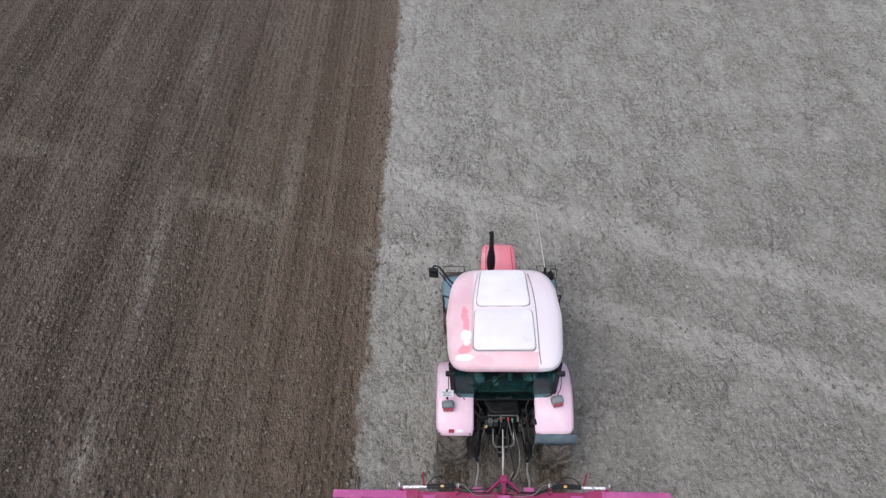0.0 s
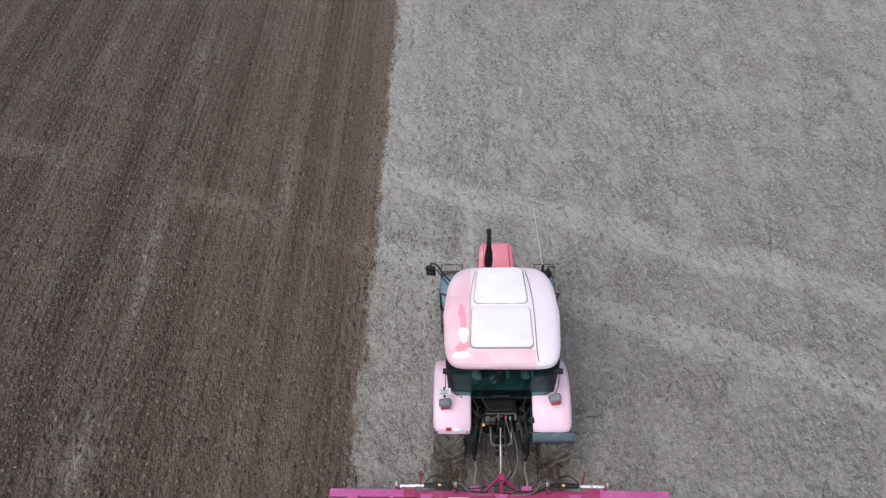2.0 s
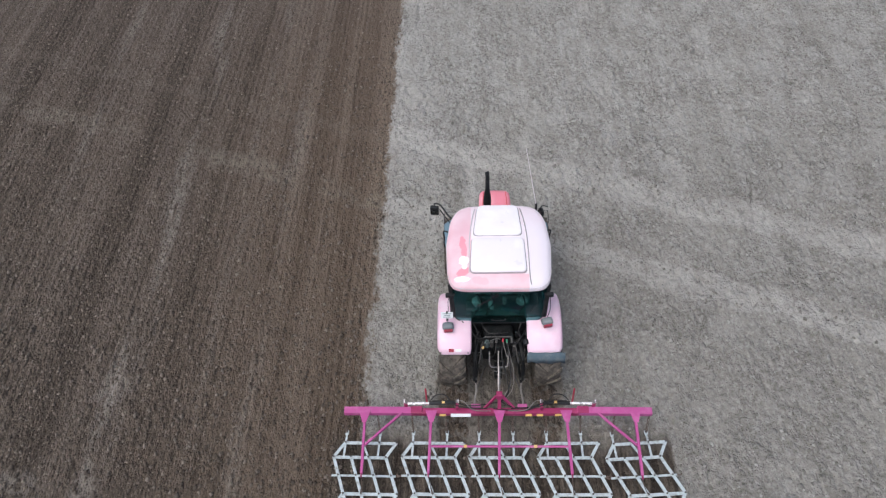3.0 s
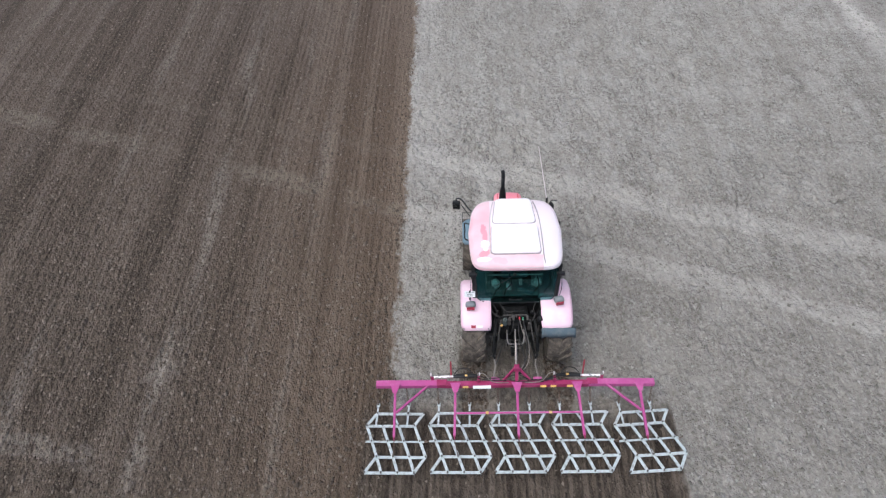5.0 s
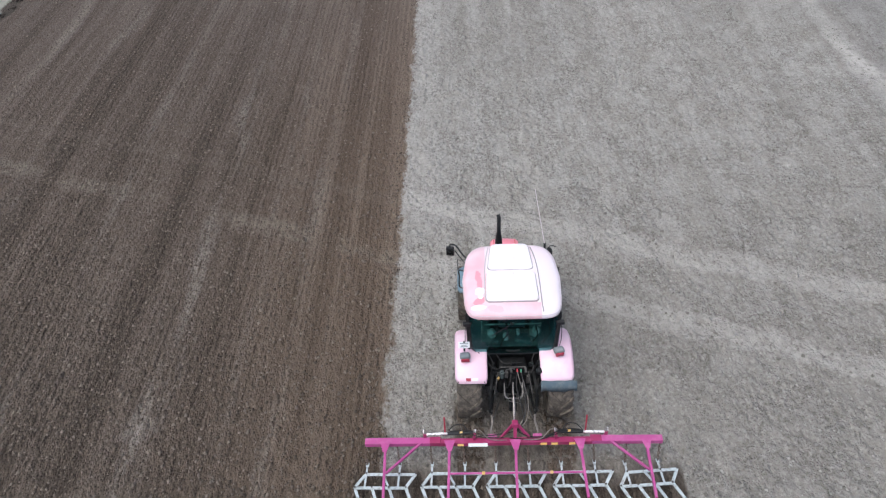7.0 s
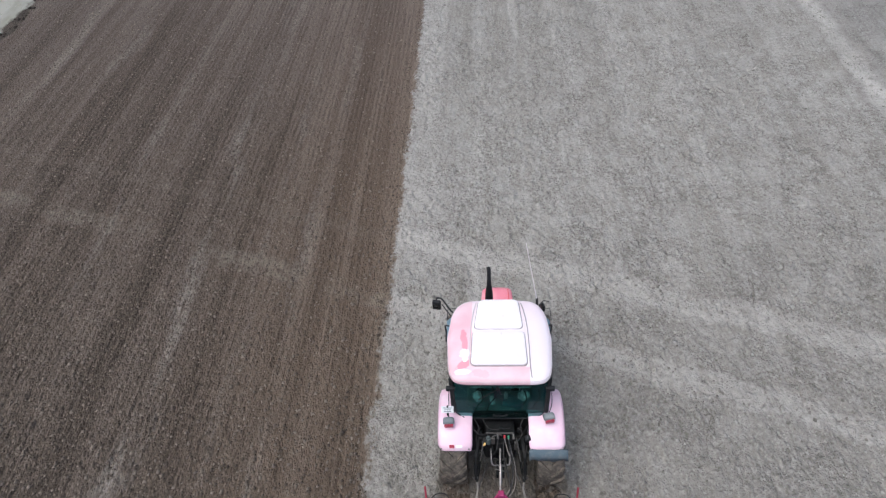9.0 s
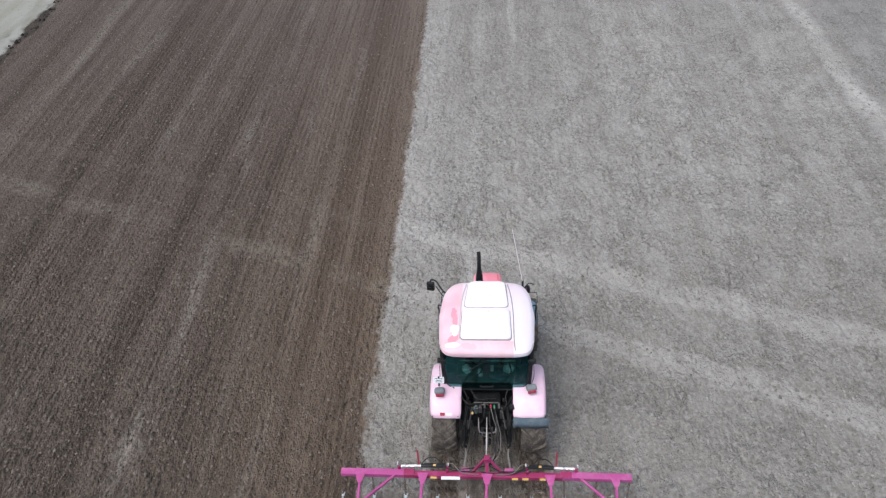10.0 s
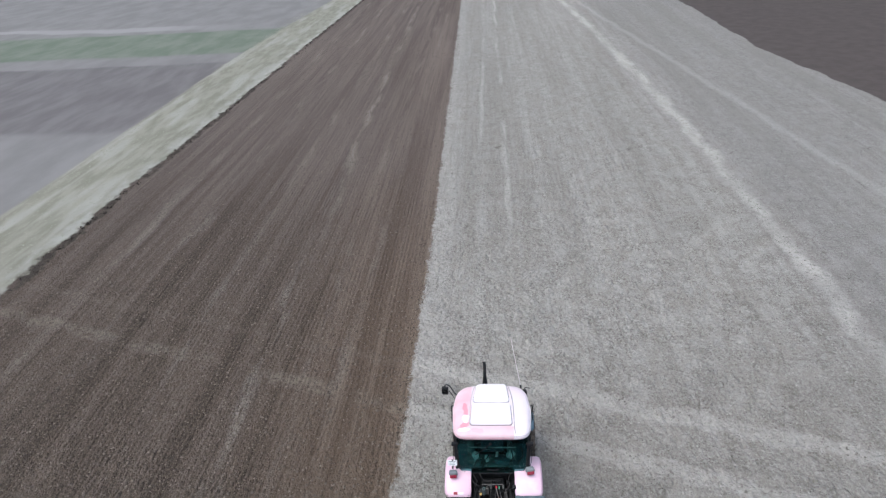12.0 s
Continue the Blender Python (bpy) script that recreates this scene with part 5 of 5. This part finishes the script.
for x0, x1, y1 in ARMS:
    arm = part("rear_arm", beam(bm_new(), (x0, BY - 0.04, AZ), (x1, y1, AZ), 0.044, 0.06, 0.008), MAGENTA, frame_ob)
    part("arm_gusset", plate(bm_new(), [(x0 - 0.10, BY - 0.03, AZ + 0.035), (x0 + 0.10, BY - 0.03, AZ + 0.035), (x0 + 0.035, BY - 0.24, AZ + 0.035), (x0 - 0.035, BY - 0.24, AZ + 0.035)], 0.012), MAGENTA, arm)
    ring = wheel_turn(bm_new(), [(0.010 * math.cos(a), 0.030 + 0.010 * math.sin(a)) for a in (2 * math.pi * k / 6 for k in range(6))], Vector((x1, y1 - 0.025, AZ)), 14)
    part("chain_eye", ring, CRIMSON, arm)
for pa, pb in (((-1.66, BY - 0.05, AZ), (-2.26, -2.25, AZ)), ((1.66, BY - 0.06, AZ), (2.24, -2.25, AZ))):
    part("brace", beam(bm_new(), pa, pb, 0.036, 0.05, 0.008), MAGENTA, frame_ob)
part("cross_tube", rod(bm_new(), (-1.17, -2.27, AZ), (1.13, -2.27, AZ), 0.019), MAGENTA, frame_ob)
for x in (-0.58, 0.58):
    part("tube_clip", box(bm_new(), (x, -2.27, AZ + 0.005), (0.055, 0.044, 0.044), 0.008), YELLOW, frame_ob)
part("label_plate", box(bm_new(), (-0.66, BY - 0.072, BZ + 0.005), (0.34, 0.012, 0.075), 0.003, Matrix.Rotation(radians(-35), 4, "X")), WHITE, frame_ob, "blank white label plate")
for x in (-0.97, 0.50, 0.69, 1.0):
    part("yellow_sticker", box(bm_new(), (x, BY - 0.068, BZ + 0.0), (0.11, 0.010, 0.050), 0.002, Matrix.Rotation(radians(-35), 4, "X")), YELLOW, frame_ob)
for pts in (((0.08, -1.50, 0.66), (-0.20, -1.53, 0.60), (-0.55, -1.56, 0.60), (-0.80, -1.50, 0.66), (-1.15, -1.50, 0.66)), ((0.02, -1.52, 0.68), (0.25, -1.58, 0.58), (0.55, -1.58, 0.59), (0.85, -1.50, 0.67), (1.15, -1.50, 0.66)), ((-0.1, -1.60, 0.575), (0.2, -1.63, 0.57), (0.5, -1.62, 0.57), (0.72, -1.53, 0.62))):
    part("supply_hose", hose(bm_new(), pts, 0.010), HOSE, frame_ob, "black hydraulic hose")


def chain(a, b, link=0.060, wire=0.0065, sag=0.0):
    """Oval links, each turned a quarter round from its neighbour."""
    bm = bm_new()
    a, b = Vector(a), Vector(b)
    n = max(2, round((b - a).length / (link * 0.72)))
    at = lambda t: a.lerp(b, t) - Vector((0, 0, sag * 4 * t * (1 - t)))
    for k in range(n):
        p, q = at(k / n), at((k + 1) / n)
        way = (q - p).normalized()
        side = way.cross(Vector((0.9, 0.3, 0.1)) if k % 2 else Vector((0.1, 0.4, 0.9))).normalized()
        up = way.cross(side)
        mid = (p + q) / 2
        rings = []
        for j in range(10):
            t = 2 * math.pi * j / 10
            c = mid + way * (link * 0.5 * math.cos(t)) + side * (link * 0.30 * math.sin(t))
            out = (way * math.cos(t) + side * math.sin(t)).normalized()
            rings.append([bm.verts.new(c + wire * (math.cos(s) * out + math.sin(s) * up)) for s in (0, 1.571, 3.142, 4.712)])
        for j in range(10):
            u, v = rings[j], rings[(j + 1) % 10]
            for m in range(4):
                bm.faces.new((u[m], u[(m + 1) % 4], v[(m + 1) % 4], v[m]))
    return bm


# ---- the five zigzag harrow sections ----
HZ = 0.15
FRONT, SECOND, THIRD, FOURTH, REAR = -2.04, -2.30, -2.62, -2.93, -3.235


def harrow_section(at, turn, skew):
    """One hinged zigzag section: five cross bars, slanting runners, teeth at each joint."""
    ob = thing("harrow_section", (at, -2.62, 0), "pale galvanised zigzag harrow section dragging on the soil", "harrow section", "harrow sections behind the frame")
    spin = Matrix.Translation((at, -2.62, 0)) @ Matrix.Rotation(radians(turn), 4, "Z") @ Matrix.Translation((-at, 2.62, 0))
    w = lambda x, y, z=HZ: spin @ Vector((at + x + skew * (y + 2.62), y, z))
    def bar(name, a, b, wide=0.052, high=0.022, dz=0.0):
        part(name, beam(bm_new(), w(*a, HZ + dz), w(*b, HZ + dz), wide, high, 0.004), GALV, ob)
    bar("cross_bar", (-0.36, FRONT), (0.54, FRONT))
    bar("cross_bar", (-0.53, SECOND), (0.38, SECOND))
    bar("cross_bar", (-0.51, THIRD), (0.58, THIRD), 0.034)
    bar("cross_bar", (-0.27, FOURTH), (0.63, FOURTH))
    bar("cross_bar", (-0.46, REAR), (0.45, REAR))
    for i in range(4):
        x = -0.52 + i * 0.298
        bar("runner", (x, SECOND), (x + 0.255, FOURTH), dz=0.022)
    for x in (-0.35, 0.235):
        bar("draw_strap", (x, FRONT + 0.17), (x, SECOND), 0.036, 0.014, 0.022)
        eye = part("strap_eye", box(bm_new(), w(x, FRONT + 0.175, HZ + 0.032), (0.058, 0.075, 0.018), 0.005, Matrix.Rotation(radians(turn), 4, "Z")), GALV, ob)
        part("eye_bolt", rod(bm_new(), w(x, FRONT + 0.18, HZ + 0.03), w(x, FRONT + 0.18, HZ + 0.056), 0.017, seg=8), GALV_DARK, eye)
    bar("end_strut", (-0.35, FRONT), (-0.52, SECOND), dz=0.022)
    bar("end_strut", (0.53, FRONT), (0.375, SECOND), dz=0.022)
    bar("runner", (-0.06, FRONT), (0.075, SECOND), 0.036, 0.022, 0.022)
    for xa, xb in ((-0.265, -0.45), (-0.265, -0.15), (0.033, 0.145), (0.33, 0.44), (0.628, 0.445)):
        bar("tail_strut", (xa, FOURTH), (xb, REAR), dz=0.022)
    joints = [(-0.52 + i * 0.298, SECOND) for i in range(4)] + [(-0.395 + i * 0.298, THIRD) for i in range(4)] + [(-0.265 + i * 0.298, FOURTH) for i in range(4)] + [(-0.45 + i * 0.297, REAR) for i in range(4)] + [(-0.35, FRONT), (0.235, FRONT), (0.53, FRONT)]
    for x, y in joints:
        bm = rod(bm_new(), w(x, y, HZ + 0.055), w(x, y, HZ + 0.01), 0.017, seg=6)
        rod(bm, w(x, y, HZ + 0.01), w(x, y, -0.02), 0.011, 0.006, 6)
        part("tooth", bm, GALV_DARK, ob, "worn steel tooth with its nut")
    for sx, x in ((-1, -0.51), (1, 0.58)):
        part("side_hook", hose(bm_new(), [w(x, THIRD), w(x + sx * 0.05, THIRD - 0.01, HZ + 0.02), w(x + sx * 0.08, THIRD + 0.02, HZ + 0.01)], 0.012), RUST, ob)
    for x in (-0.35, 0.235):
        top = Vector((at + x - 0.01, BY - 0.02, BZ - 0.04))
        part("draw_chain", chain(top, w(x, FRONT + 0.17, HZ + 0.03), sag=0.03), RUST, ob, "rusty draw chain")
    return ob, w


for at, turn, skew, (x0, x1, y1) in zip((-2.33, -1.15, 0.0, 1.16, 2.33), (-1.0, -0.6, 0.0, 0.4, 3.5), (0.03, 0.01, 0.0, 0.0, -0.02), ARMS):
    section, w = harrow_section(at, turn, skew)
    part("lift_chain", chain((x1, y1 - 0.05, AZ - 0.02), w(0.03, FOURTH, HZ + 0.03), 0.05, 0.005, sag=0.05), RUST, section, "rusty lifting chain")

# daylight passes the cab's panes
for ob in cab.children_recursive:
    if ob.name.split(".")[0] in ("door_glass", "side_glass", "windscreen", "rear_window"):
        ob.visible_shadow = False
